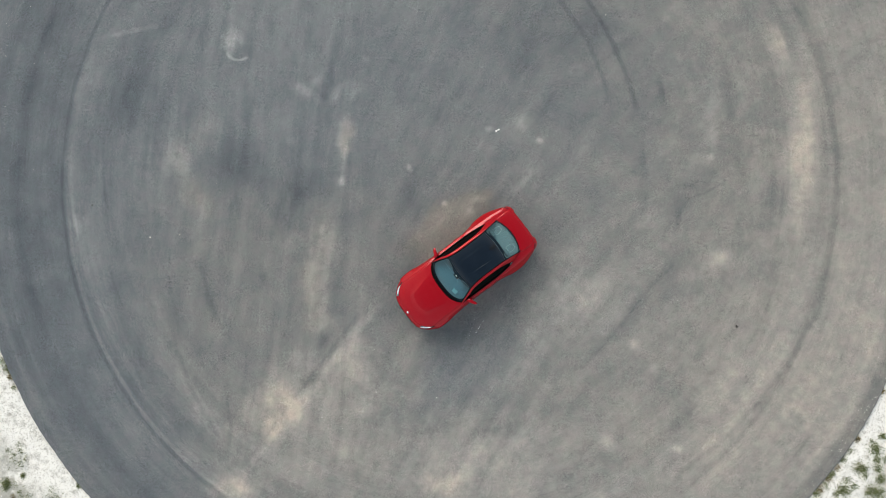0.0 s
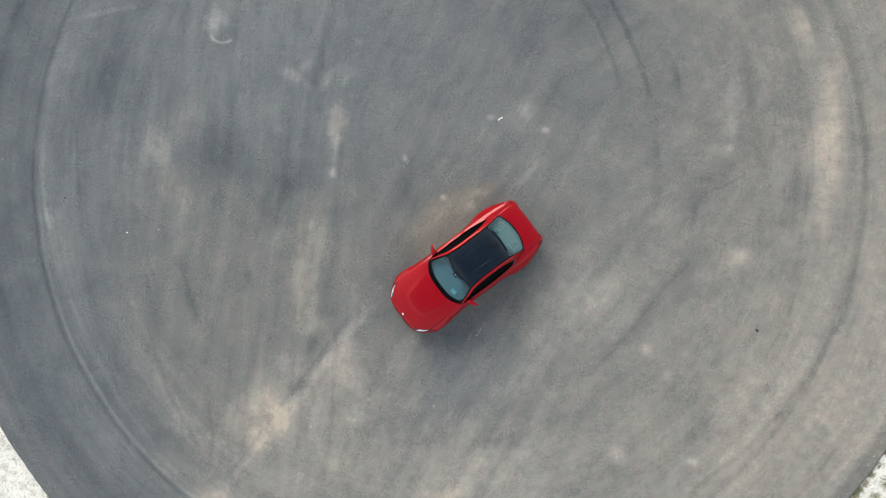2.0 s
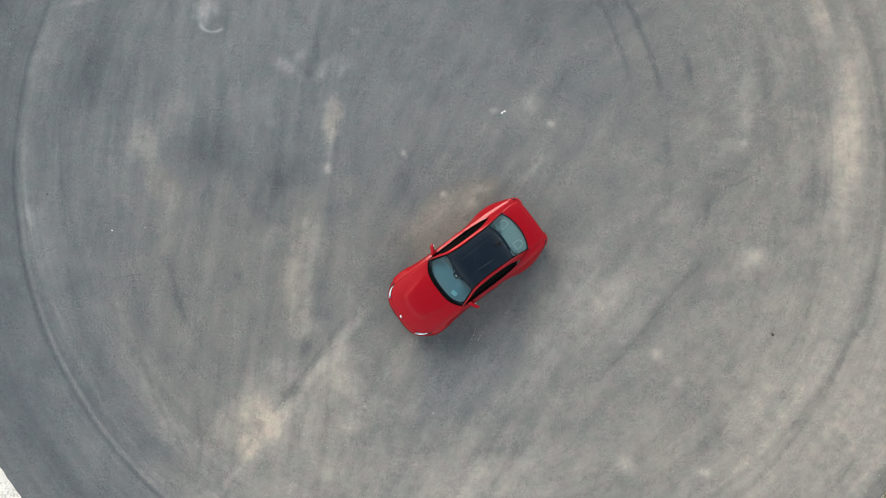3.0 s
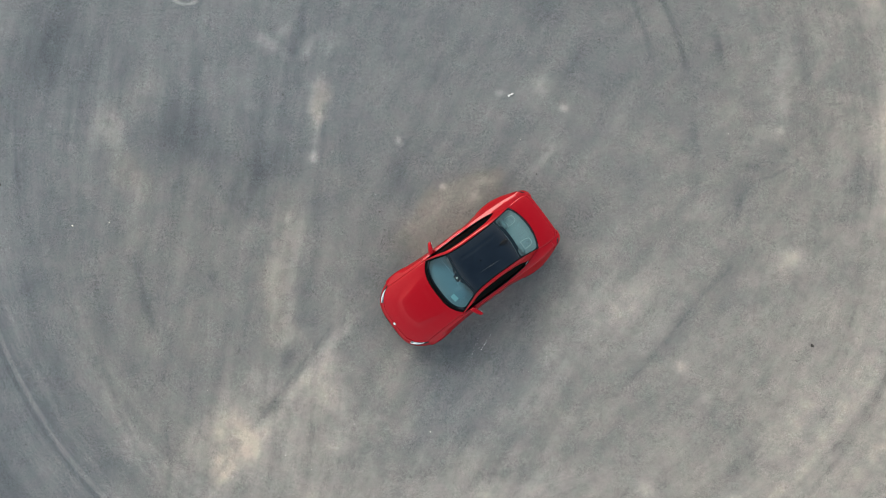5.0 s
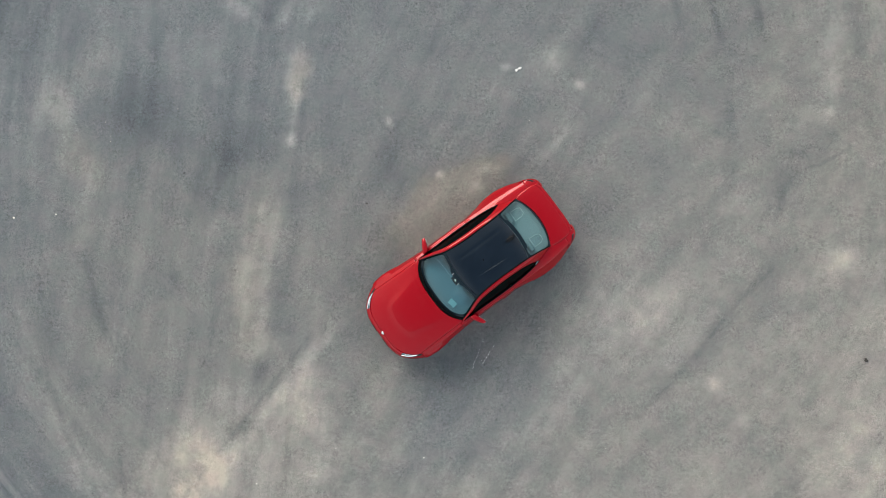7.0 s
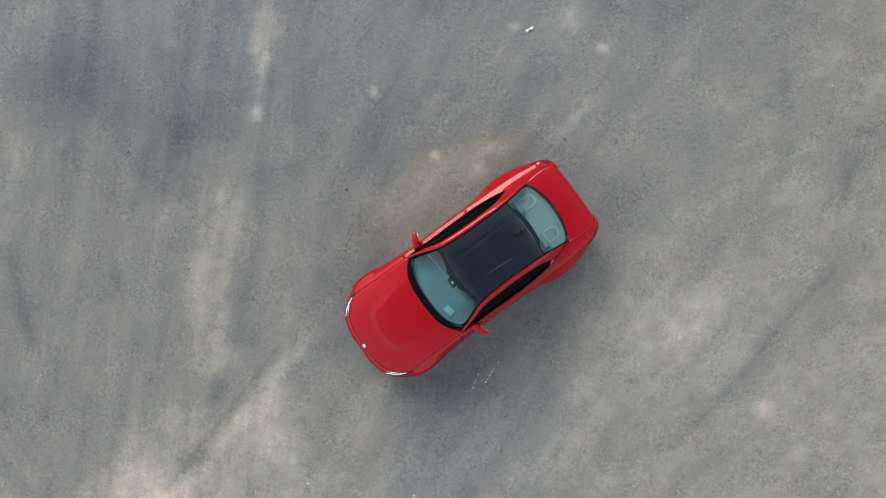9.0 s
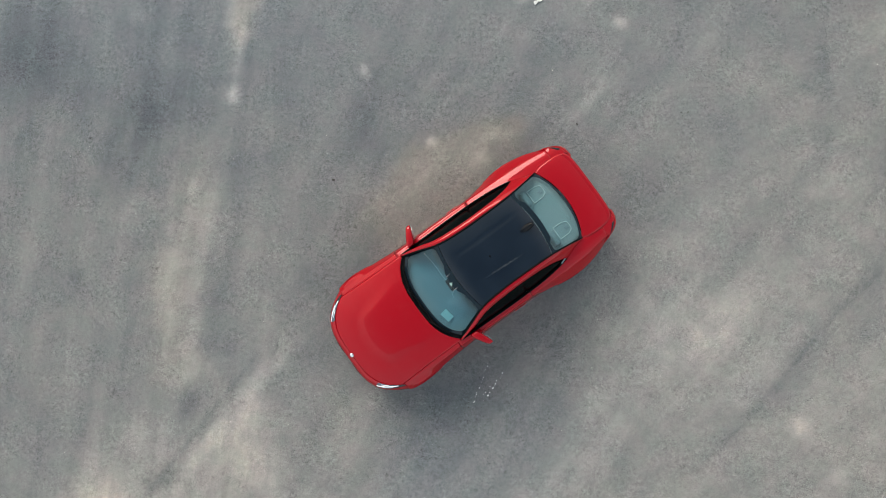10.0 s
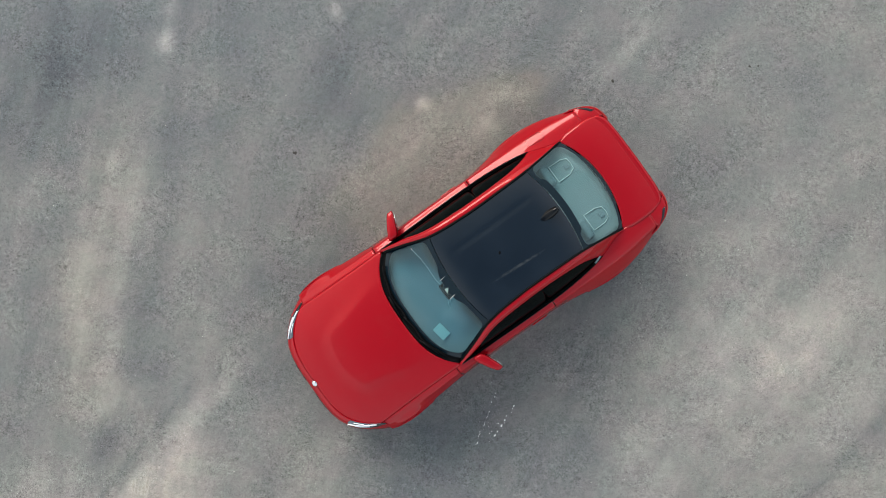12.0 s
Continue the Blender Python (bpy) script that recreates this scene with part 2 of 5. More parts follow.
def plain(name, color, rough, metal=0.0, coat=0.0, vary=0.12, scale=30.0, bump=0.0, gloss=0.5):
    """A surface of one colour with grain and a little wear."""
    m = Mat(name, rough, metal, color, coat)
    n = m.noise(m.own(), scale, 5.0, 0.6)
    lo, hi = [c * (1 - vary) for c in color], [min(1, c * (1 + vary)) for c in color]
    m.set("Base Color", m.mix(n, lo, hi))
    m.set("Roughness", m.ramp(n, 0.3, 0.7, max(0.02, rough - 0.06), min(1, rough + 0.06)))
    if bump:
        m.bump(n, 0.5, bump)
    m.set("Specular IOR Level", gloss)
    return m.m


def leaf_material(name, dark, pale):
    """Leaves that differ from one to the next, with paler tips here and there."""
    m = Mat(name, 0.75)
    n = m.math("MULTIPLY_ADD", m.noise(m.own(), 90.0, 2.0, 0.6), 0.6, m.math("MULTIPLY", m.noise(m.own(), 14.0, 3.0, 0.6), 0.4))
    m.set("Base Color", m.mix(m.ramp(n, 0.36, 0.66), dark, pale))
    m.set("Specular IOR Level", 0.25)
    return m.m


def glass_material(name, tint, ior=1.62, rough=0.0, film=0.0):
    """Thin tinted glass: clear straight through, with a mirror on top and an uneven film of dust."""
    m = Mat(name, rough)
    clear = m.node("BsdfTransparent", 0, None, Color=(*tint, 1))
    gloss = m.node("BsdfGlossy", 0, None, Color=(0.72, 0.98, 1.0, 1), Roughness=0.02)
    fres = m.node("Fresnel", 0, None, IOR=ior)
    if film:
        o = m.own()
        smear = m.math("MULTIPLY", m.ramp(m.noise(o, 2.6, 5.0, 0.6, 0.8), 0.34, 0.68), m.ramp(m.noise(o, 45.0, 4.0, 0.6), 0.2, 0.8, 0.6, 1.0))
        dusty = m.node("BsdfDiffuse", 0, None, Color=(0.50, 0.60, 0.62, 1))
        clear = m.node("MixShader", 0, None, Fac=m.math("MULTIPLY", smear, film), i1=clear, i2=dusty)
    mixed = m.node("MixShader", 0, None, Fac=fres, i1=clear, i2=gloss)
    m.t.links.new(mixed, m.t.nodes["Material Output"].inputs["Surface"])
    return m.m


ASPHALT = asphalt_material()
GRAVEL = gravel_material()
PAINT = paint_material()
BLACK_GLOSS = plain("black_gloss_paint", (0.008, 0.010, 0.013), 0.10, 0.0, 0.0, 0.2, 6.0)


def roof_material():
    """Black gloss with a film of dust and one pale streak."""
    m = Mat("black_roof_paint", 0.10, 0.0)
    o = m.own()
    film = m.noise(o, 3.0, 5.0, 0.6)
    mp = m.t.nodes.new("ShaderNodeMapping")
    mp.vector_type = "TEXTURE"
    mp.inputs["Location"].default_value = (-0.52, 0.257, 1.40)
    mp.inputs["Rotation"].default_value = (0, 0, radians(176.3))
    mp.inputs["Scale"].default_value = (0.42, 0.022, 4.0)
    m.put(mp, "Vector", o)
    streak = m.ramp(m.vec("LENGTH", mp.outputs[0], out=1), 1.0, 0.0)
    streak = m.math("MULTIPLY", streak, m.ramp(m.noise(o, 26.0, 4.0, 0.6), 0.3, 0.7))
    col = m.mix(m.ramp(film, 0.35, 0.75), (0.004, 0.008, 0.015), (0.006, 0.011, 0.019))
    m.set("Base Color", m.mix(m.math("MULTIPLY", streak, 0.10), col, (0.55, 0.56, 0.52)))
    m.set("Roughness", m.ramp(film, 0.3, 0.7, 0.06, 0.16))
    return m.m


ROOF_BLACK = roof_material()
BLACK_PLASTIC = plain("black_plastic", (0.004, 0.004, 0.0045), 0.45, 0, 0, 0.25, 60.0, gloss=0.06)
BLACK_INNER = plain("black_underbody", (0.006, 0.006, 0.006), 0.8, gloss=0.1)
RUBBER = plain("tyre_rubber", (0.022, 0.022, 0.023), 0.75, 0, 0, 0.3, 40.0, 0.001)
CHROME = plain("chrome", (0.82, 0.83, 0.85), 0.12, 1.0, 0, 0.05)
ALLOY = plain("dark_alloy", (0.12, 0.12, 0.13), 0.3, 0.9, 0.3)
DASH = plain("grey_dashboard", (0.225, 0.292, 0.312), 0.6, 0, 0, 0.12, 90.0, 0.0005)
CLOTH = plain("dark_seat_cloth", (0.03, 0.032, 0.036), 0.9, 0, 0, 0.25, 120.0, 0.001)
SHELF = plain("grey_shelf_felt", (0.28, 0.36, 0.37), 0.95, 0, 0, 0.15, 150.0, 0.001)
TRIM_OR_GLINT = plain("pale_trim_or_glint", (0.85, 0.88, 0.87), 0.5)
PAPER = plain("white_paper", (0.78, 0.78, 0.75), 0.7, 0, 0, 0.06)
STICKER = plain("pale_green_card", (0.50, 0.68, 0.64), 0.6, 0, 0, 0.06)
LAMP_RED = plain("red_lamp_lens", (0.45, 0.012, 0.012), 0.08, 0, 1.0, 0.1)
LAMP_GLASS = plain("clear_lamp_cover", (0.075, 0.10, 0.13), 0.10, 0.3, 1.0, 0.6, 30.0)
LAMP_WHITE = plain("lamp_tube", (0.86, 0.88, 0.90), 0.15, 0.1, 1.0)
REAR_GLASS = glass_material("rear_glass", (0.52, 0.76, 0.79), film=0.075)
WINDSCREEN = glass_material("windscreen_glass", (0.31, 0.64, 0.76), 1.52, film=0.075)
TINTED = glass_material("tinted_side_glass", (0.05, 0.055, 0.06), 1.13)
FIN = plain("fin_black", (0.003, 0.003, 0.004), 0.06, 0, 0.0, 0.2, gloss=0.28)
FRIT = plain("black_glass_border", (0.005, 0.013, 0.020), 0.10, 0, 0.0, 0.2, gloss=0.2)
STONE = plain("white_stone", (0.80, 0.75, 0.67), 0.9, 0, 0, 0.3, 30.0, 0.003)
DARK_STONE = plain("dark_clod", (0.05, 0.045, 0.04), 0.9, 0, 0, 0.3, 30.0, 0.003)
LEAF = leaf_material("weed_leaf", (0.085, 0.115, 0.040), (0.30, 0.32, 0.16))
DRY_LEAF = leaf_material("dry_weed", (0.12, 0.095, 0.035), (0.36, 0.29, 0.14))

# ---- building helpers ----
def part(name, mesh, material, parent=None, label="", smooth=True):
    """Links a mesh, or a bmesh, as one object under a thing or part."""
    if isinstance(mesh, bmesh.types.BMesh):
        me = bpy.data.meshes.new(name)
        mesh.to_mesh(me)
        mesh.free()
    else:
        me = mesh
    if material is not None:
        me.materials.clear()
        me.materials.append(material)
    me.polygons.foreach_set("use_smooth", [smooth] * len(me.polygons))
    ob = new(name, me)
    ob.parent = parent
    if label:
        ob["label"] = label
    return ob


def thick(ob, t, offset=-1.0):
    s = ob.modifiers.new("thickness", "SOLIDIFY")
    s.thickness, s.offset = t, offset
    return ob


def sheet(fn, nu, nv, flip=False):
    """A grid mesh from fn(u, v) with u, v in 0..1."""
    pts = [fn(i / nu, j / nv) for i in range(nu + 1) for j in range(nv + 1)]
    w = nv + 1
    faces = []
    for i in range(nu):
        for j in range(nv):
            f = (i * w + j, (i + 1) * w + j, (i + 1) * w + j + 1, i * w + j + 1)
            faces.append(f[::-1] if flip else f)
    me = bpy.data.meshes.new("sheet")
    me.from_pydata(pts, [], faces)
    return me


def rounded_box(sx, sy, sz, bevel, at=(0, 0, 0), turn=None, segments=3):
    bm = bmesh.new()
    bmesh.ops.create_cube(bm, size=1.0)
    bmesh.ops.scale(bm, vec=(sx, sy, sz), verts=bm.verts)
    bmesh.ops.bevel(bm, geom=bm.edges[:], offset=bevel, segments=segments, affect="EDGES", profile=0.6)
    if turn is not None:
        bmesh.ops.rotate(bm, cent=(0, 0, 0), matrix=turn.to_3x3(), verts=bm.verts)
    bmesh.ops.translate(bm, vec=at, verts=bm.verts)
    return bm


def tube(points, radius, sides=6, closed=False):
    """A round bar along a line of points."""
    bm = bmesh.new()
    pts = [Vector(p) for p in points]
    rings, n = [], len(pts)
    for i, p in enumerate(pts):
        a = pts[(i - 1) % n] if closed or i > 0 else p
        b = pts[(i + 1) % n] if closed or i < n - 1 else p
        q = (b - a).to_track_quat("Z", "X")
        rings.append([bm.verts.new(p + q @ Vector((radius * math.cos(k * math.tau / sides), radius * math.sin(k * math.tau / sides), 0))) for k in range(sides)])
    for i in range(n if closed else n - 1):
        r0, r1 = rings[i], rings[(i + 1) % n]
        for k in range(sides):
            bm.faces.new((r0[k], r0[(k + 1) % sides], r1[(k + 1) % sides], r1[k]))
    if not closed:
        bm.faces.new(rings[0][::-1])
        bm.faces.new(rings[-1])
    return bm


def lathe(profile, steps=40, axis="Y"):
    """Spins (radius, offset) pairs round an axis; the profile closes on itself."""
    bm = bmesh.new()
    rings = []
    for k in range(steps):
        a = k * math.tau / steps
        rings.append([bm.verts.new((r * math.cos(a), o, r * math.sin(a)) if axis == "Y" else (r * math.cos(a), r * math.sin(a), o)) for r, o in profile])
    n = len(profile)
    for k in range(steps):
        for i in range(n):
            a, b = rings[k], rings[(k + 1) % steps]
            bm.faces.new((a[i], a[(i + 1) % n], b[(i + 1) % n], b[i]))
    bmesh.ops.recalc_face_normals(bm, faces=bm.faces[:])
    return bm


def curve(xs, ys):
    """A smooth function through a few knots (cubic Hermite, straight beyond the ends)."""
    o = np.argsort(xs)
    X, Y = np.array(xs, float)[o], np.array(ys, float)[o]
    S = np.diff(Y) / np.diff(X)
    M = np.concatenate([[S[0]], (S[:-1] + S[1:]) / 2, [S[-1]]])

    def at(x):
        i = int(np.clip(np.searchsorted(X, x) - 1, 0, len(X) - 2))
        h = X[i + 1] - X[i]
        t = (x - X[i]) / h
        if t < 0:
            return Y[i] + M[i] * (x - X[i])
        if t > 1:
            return Y[i + 1] + M[i + 1] * (x - X[i + 1])
        return ((1 + 2 * t) * (1 - t) ** 2 * Y[i] + t * (1 - t) ** 2 * h * M[i] + t * t * (3 - 2 * t) * Y[i + 1] + t * t * (t - 1) * h * M[i + 1])

    return at


def lerp(a, b, t):
    return tuple(p + (q - p) * t for p, q in zip(a, b))


def smooth(a, b, x):
    t = min(1.0, max(0.0, (x - a) / (b - a)))
    return t * t * (3 - 2 * t)


# ---- the ground ----
PAD_X, PAD_Y, PAD_R = -0.76, 3.34, 15.59


def edge_wobble(a):
    """How far the slab's edge strays from its circle; it bellies out in the north-west."""
    belly = 0.32 * math.exp(-(((math.degrees(a) - 158) / 22) ** 2))
    return belly + 0.03 * noise.noise((3 * math.cos(a) * 5, 3 * math.sin(a) * 5, 1.3)) + 0.018 * noise.noise((60 * math.cos(a), 60 * math.sin(a), 4.0)) + 0.016 * noise.noise((150 * math.cos(a), 150 * math.sin(a), 9.0))


def build_ground():
    """Gravel and rough grass round the pad, one sheet out to the horizon."""
    n = 360
    radii = [0.0, 8.0, 14.5, 15.0, 15.4, 15.8, 16.4, 16.9, 17.5, 18.3, 19.5, 22, 27, 40, 80, 200, 600, 2500]
    verts, faces = [(PAD_X, PAD_Y, -0.11)], []
    for r in radii[1:]:
        for k in range(n):
            a = k * math.tau / n
            x, y = PAD_X + r * math.cos(a), PAD_Y + r * math.sin(a)
            z = -0.075 + (0.045 * noise.noise((x * 0.8, y * 0.8, 0)) if r > 15.5 else -0.03)
            verts.append((x, y, z + (0.02 * noise.noise((x * 3, y * 3, 2)) if r > 15.5 else 0)))
    for k in range(n):
        faces.append((0, 1 + k, 1 + (k + 1) % n))
    for i in range(len(radii) - 2):
        for k in range(n):
            a, b = 1 + i * n + k, 1 + i * n + (k + 1) % n
            faces.append((a, a + n, b + n, b))
    me = bpy.data.meshes.new("ground")
    me.from_pydata(verts, [], faces)
    tagged(part("ground", me, GRAVEL), "pale limestone gravel and weeds round the asphalt", "ground", kind="structure")


def wear_and_lighting_masks(px, py):
    """How dusty, dark, warm and cracked the asphalt is at each place; shade and glow by the car are painted in."""
    wob = np.array([noise.turbulence_vector((x * 0.9, y * 0.9, 0.0), 4, False)[:2] for x, y in zip(px, py)]) * 0.22
    qx, qy = px + wob[:, 0], py + wob[:, 1]
    fx, fy = px + wob[:, 0] * 0.12, py + wob[:, 1] * 0.12
    tx, ty = px + wob[:, 0] * 0.35, py + wob[:, 1] * 0.35
    dust, dark, warm, crackle = (np.zeros(len(px)) for _ in range(4))

    def ease(d, a, b):
        t = np.clip((d - a) / (b - a), 0, 1)
        return t * t * (3 - 2 * t)

    def stain_or_lighting(acc, x, y, rx, ry, ang, amount, edge=0.1):
        """Adds an oval patch with a ragged outline; narrow ones stay straight."""
        gx, gy = (fx, fy) if min(rx, ry) < 0.2 else (qx, qy)
        c, s = math.cos(radians(ang)), math.sin(radians(ang))
        u, v = ((gx - x) * c + (gy - y) * s) / rx, (-(gx - x) * s + (gy - y) * c) / ry
        return acc + amount * ease(np.hypot(u, v), 1.5, edge)

    def arc(acc, x, y, r, width, a0, a1, amount, soft=0.25):
        """Adds a stripe along a circle, from bearing a0 to a1."""
        off = np.abs(np.hypot(fx - x, fy - y) - r)
        mid, half = radians((a0 + a1) / 2), radians(abs(a1 - a0) / 2)
        turn = np.abs((np.arctan2(fy - y, fx - x) - mid + math.pi) % math.tau - math.pi)
        return acc + amount * ease(off, width, width * 0.2) * ease(turn, half, half * (1 - soft))

    def trail(acc, points, width, amount):
        """Adds a soft stripe along a bent line, as tyres and swept dust leave it; its ends fade."""
        gap, along, run = np.full(len(fx), 9e9), np.zeros(len(fx)), 0.0
        for (ax, ay), (bx, by) in zip(points, points[1:]):
            dx, dy = bx - ax, by - ay
            long = math.hypot(dx, dy)
            t = np.clip(((tx - ax) * dx + (ty - ay) * dy) / long ** 2, 0, 1)
            far = np.hypot(tx - ax - t * dx, ty - ay - t * dy)
            along = np.where(far < gap, run + t * long, along)
            gap, run = np.minimum(gap, far), run + long
        ends = ease(np.minimum(along, run - along), 0.0, min(0.25 * run, 0.8))
        return acc + amount * ease(gap, width * 1.25, width * 0.15) * (0.15 + 0.85 * ends)

    dust = stain_or_lighting(dust, 12.07, 0.51, 7.01, 12.92, 0, 0.17)
    warm = stain_or_lighting(warm, 12.07, 0.51, 7.01, 12.92, 0, 0.22)
    dust = stain_or_lighting(dust, 5.86, -5.72, 11.07, 4.06, 10, 0.13)
    warm = stain_or_lighting(warm, 5.86, -5.72, 11.07, 4.06, 10, 0.12)
    dust = stain_or_lighting(dust, -4.72, -5.10, 4.24, 2.77, 20, 0.16)
    warm = stain_or_lighting(warm, -4.72, -5.10, 4.24, 2.77, 20, 0.10)
    dust = stain_or_lighting(dust, 0.88, -6.30, 2.95, 1.66, 0, 0.13)
    dark = stain_or_lighting(dark, -14.20, 5.20, 4.80, 9.23, 0, 0.13)
    warm = stain_or_lighting(warm, -14.20, 5.20, 4.80, 9.23, 0, -0.70)
    dark = stain_or_lighting(dark, -3.13, 6.40, 9.23, 4.61, 0, 0.03)
    warm = stain_or_lighting(warm, -3.13, 6.40, 9.23, 4.61, 0, -0.30)
    dark = stain_or_lighting(dark, -11.38, -4.98, 2.40, 6.09, 35, 0.10)
    warm = stain_or_lighting(warm, -11.38, -4.98, 2.40, 6.09, 35, -0.40)
    dust = stain_or_lighting(dust, -9.34, 3.58, 0.48, 0.66, 0, 0.19, 0.40)
    warm = stain_or_lighting(warm, -9.34, 3.58, 0.48, 0.66, 0, 0.25)
    dust = stain_or_lighting(dust, -8.51, 4.69, 0.55, 0.83, -20, 0.05)
    warm = stain_or_lighting(warm, -8.51, 4.69, 0.55, 0.83, -20, 0.25)
    dust = stain_or_lighting(dust, -8.77, 2.55, 0.92, 0.44, -50, 0.06)
    warm = stain_or_lighting(warm, -8.77, 2.55, 0.92, 0.44, -50, 0.25)
    dust = stain_or_lighting(dust, -7.70, 7.54, 0.37, 0.41, 0, 0.26)
    dust = stain_or_lighting(dust, -7.03, 6.07, 1.11, 0.74, 20, 0.08)
    dust = stain_or_lighting(dust, -5.25, 5.87, 0.48, 0.26, -20, 0.18)
    dust = stain_or_lighting(dust, -4.79, 6.14, 0.15, 0.41, -30, 0.18)
    dust = stain_or_lighting(dust, -4.20, 5.71, 0.15, 0.41, -35, 0.18)
    dust = stain_or_lighting(dust, -3.59, 6.04, 0.44, 0.44, 0, 0.13)
    dust = stain_or_lighting(dust, -3.80, 4.28, 0.22, 0.59, -12, 0.22, 0.50)
    warm = stain_or_lighting(warm, -3.80, 4.28, 0.22, 0.59, -12, 0.60)
    dust = stain_or_lighting(dust, -3.94, 3.27, 0.17, 0.74, -12, 0.13)
    dust = stain_or_lighting(dust, -3.94, 2.90, 0.11, 0.18, 0, 0.29)
    dust = stain_or_lighting(dust, -4.83, -0.21, 0.55, 0.89, 0, 0.13)
    warm = stain_or_lighting(warm, -4.83, -0.21, 0.55, 0.89, 0, 0.30)
    dust = stain_or_lighting(dust, -4.49, 1.16, 0.44, 0.74, -5, 0.06)
    warm = stain_or_lighting(warm, -4.49, 1.16, 0.44, 0.74, -5, 0.20)
    dust = stain_or_lighting(dust, -4.75, -1.49, 0.48, 0.74, 0, 0.10)
    warm = stain_or_lighting(warm, -4.75, -1.49, 0.48, 0.74, 0, 0.20)
    dust = stain_or_lighting(dust, -6.01, -4.48, 0.92, 0.89, 40, 0.18, 0.40)
    warm = stain_or_lighting(warm, -6.01, -4.48, 0.92, 0.89, 40, 0.35)
    dust = stain_or_lighting(dust, -5.55, -4.42, 0.41, 0.26, 50, 0.31)
    warm = stain_or_lighting(warm, -5.55, -4.42, 0.41, 0.26, 50, 0.60)
    dust = stain_or_lighting(dust, -6.19, -5.12, 0.33, 0.44, -40, 0.21)
    warm = stain_or_lighting(warm, -6.19, -5.12, 0.33, 0.44, -40, 0.30)
    dust = stain_or_lighting(dust, -3.64, -2.93, 0.63, 0.92, 10, 0.13)
    warm = stain_or_lighting(warm, -3.64, -2.93, 0.63, 0.92, 10, 0.10)
    dust = stain_or_lighting(dust, -3.27, -4.37, 0.37, 0.26, 40, 0.13)
    dust = stain_or_lighting(dust, -0.55, -6.76, 0.83, 0.52, 0, 0.18)
    warm = stain_or_lighting(warm, -0.55, -6.76, 0.83, 0.52, 0, 0.20)
    dust = stain_or_lighting(dust, -7.27, -7.02, 0.74, 0.44, 0, 0.21)
    warm = stain_or_lighting(warm, -7.27, -7.02, 0.74, 0.44, 0, 0.30)
    dust = stain_or_lighting(dust, 9.99, 7.35, 0.22, 0.55, 25, 0.26)
    warm = stain_or_lighting(warm, 9.99, 7.35, 0.22, 0.55, 25, 0.30)
    # warm dust by the right flank, tinted with the light it throws back
    dust = stain_or_lighting(dust, -0.37, 1.70, 1.29, 0.41, 32, 0.11)
    warm = stain_or_lighting(warm, -0.37, 1.70, 1.29, 0.41, 32, 0.85)
    dust = stain_or_lighting(dust, 0.45, 2.28, 0.41, 0.18, 25, 0.12)
    warm = stain_or_lighting(warm, 0.45, 2.28, 0.41, 0.18, 25, 0.80)
    dust = stain_or_lighting(dust, -0.59, 2.12, 0.13, 0.13, 0, 0.26)
    dust = stain_or_lighting(dust, 1.45, 4.43, 0.83, 0.55, 30, 0.07)
    dust = stain_or_lighting(dust, 0.82, 4.54, 0.15, 0.09, 0, 0.20)
    dust = stain_or_lighting(dust, 7.87, 3.62, 0.13, 0.13, 0, 0.26)
    dust = stain_or_lighting(dust, 5.39, -2.35, 0.20, 0.18, 0, 0.26)
    dust = stain_or_lighting(dust, 5.97, -3.06, 0.26, 0.37, 30, 0.05)
    dust = stain_or_lighting(dust, 8.22, 0.37, 0.44, 0.37, 0, 0.16)
    dust = stain_or_lighting(dust, 5.93, 1.68, 0.74, 0.46, 0, 0.10)
    dust = stain_or_lighting(dust, 6.69, -5.64, 0.26, 0.18, 0, 0.23)
    dust = stain_or_lighting(dust, 4.54, -5.29, 0.22, 0.22, 0, 0.16)
    dust = stain_or_lighting(dust, -1.74, 3.29, 0.09, 0.15, 20, 0.29)
    dust = stain_or_lighting(dust, 2.45, 4.15, 0.11, 0.11, 0, 0.29)
    dust = stain_or_lighting(dust, 10.82, 4.09, 0.44, 2.95, -3, 0.22)
    warm = stain_or_lighting(warm, 10.82, 4.09, 0.44, 2.95, -3, 0.20)
    dust = stain_or_lighting(dust, 7.83, 5.20, 0.37, 1.29, -8, 0.09)
    dust = stain_or_lighting(dust, 4.61, -6.96, 1.29, 0.30, 30, 0.10)
    dust = stain_or_lighting(dust, -10.91, 7.90, 1.11, 0.09, 12, 0.13, 0.30)
    dust = stain_or_lighting(dust, -10.75, 3.49, 1.11, 1.48, 0, 0.07)
    dust = stain_or_lighting(dust, -5.92, 7.74, 2.21, 1.11, 0, 0.07)
    # the car's soft shadow, south and south-east of it, put into the masks
    dark = stain_or_lighting(dark, -0.91, -3.82, 1.11, 1.85, -30, 0.08)
    warm = stain_or_lighting(warm, -0.91, -3.82, 1.11, 1.85, -30, -0.15)
    dark = stain_or_lighting(dark, 0.71, -2.01, 2.03, 1.01, 35, 0.04)
    warm = stain_or_lighting(warm, 0.71, -2.01, 2.03, 1.01, 35, 0.10)
    dark = stain_or_lighting(dark, -7.56, 3.38, 0.83, 1.11, 0, 0.12)
    dark = stain_or_lighting(dark, 3.28, 7.62, 2.77, 1.48, 0, 0.10)
    dark = stain_or_lighting(dark, 5.96, 5.21, 1.48, 1.29, 0, 0.07)
    dark = stain_or_lighting(dark, 8.79, 3.92, 0.74, 1.11, 0, 0.10)
    dark = stain_or_lighting(dark, 7.35, 2.31, 1.11, 0.55, 0, 0.08)
    dark = stain_or_lighting(dark, -1.55, 2.71, 0.41, 1.11, -28, 0.05)
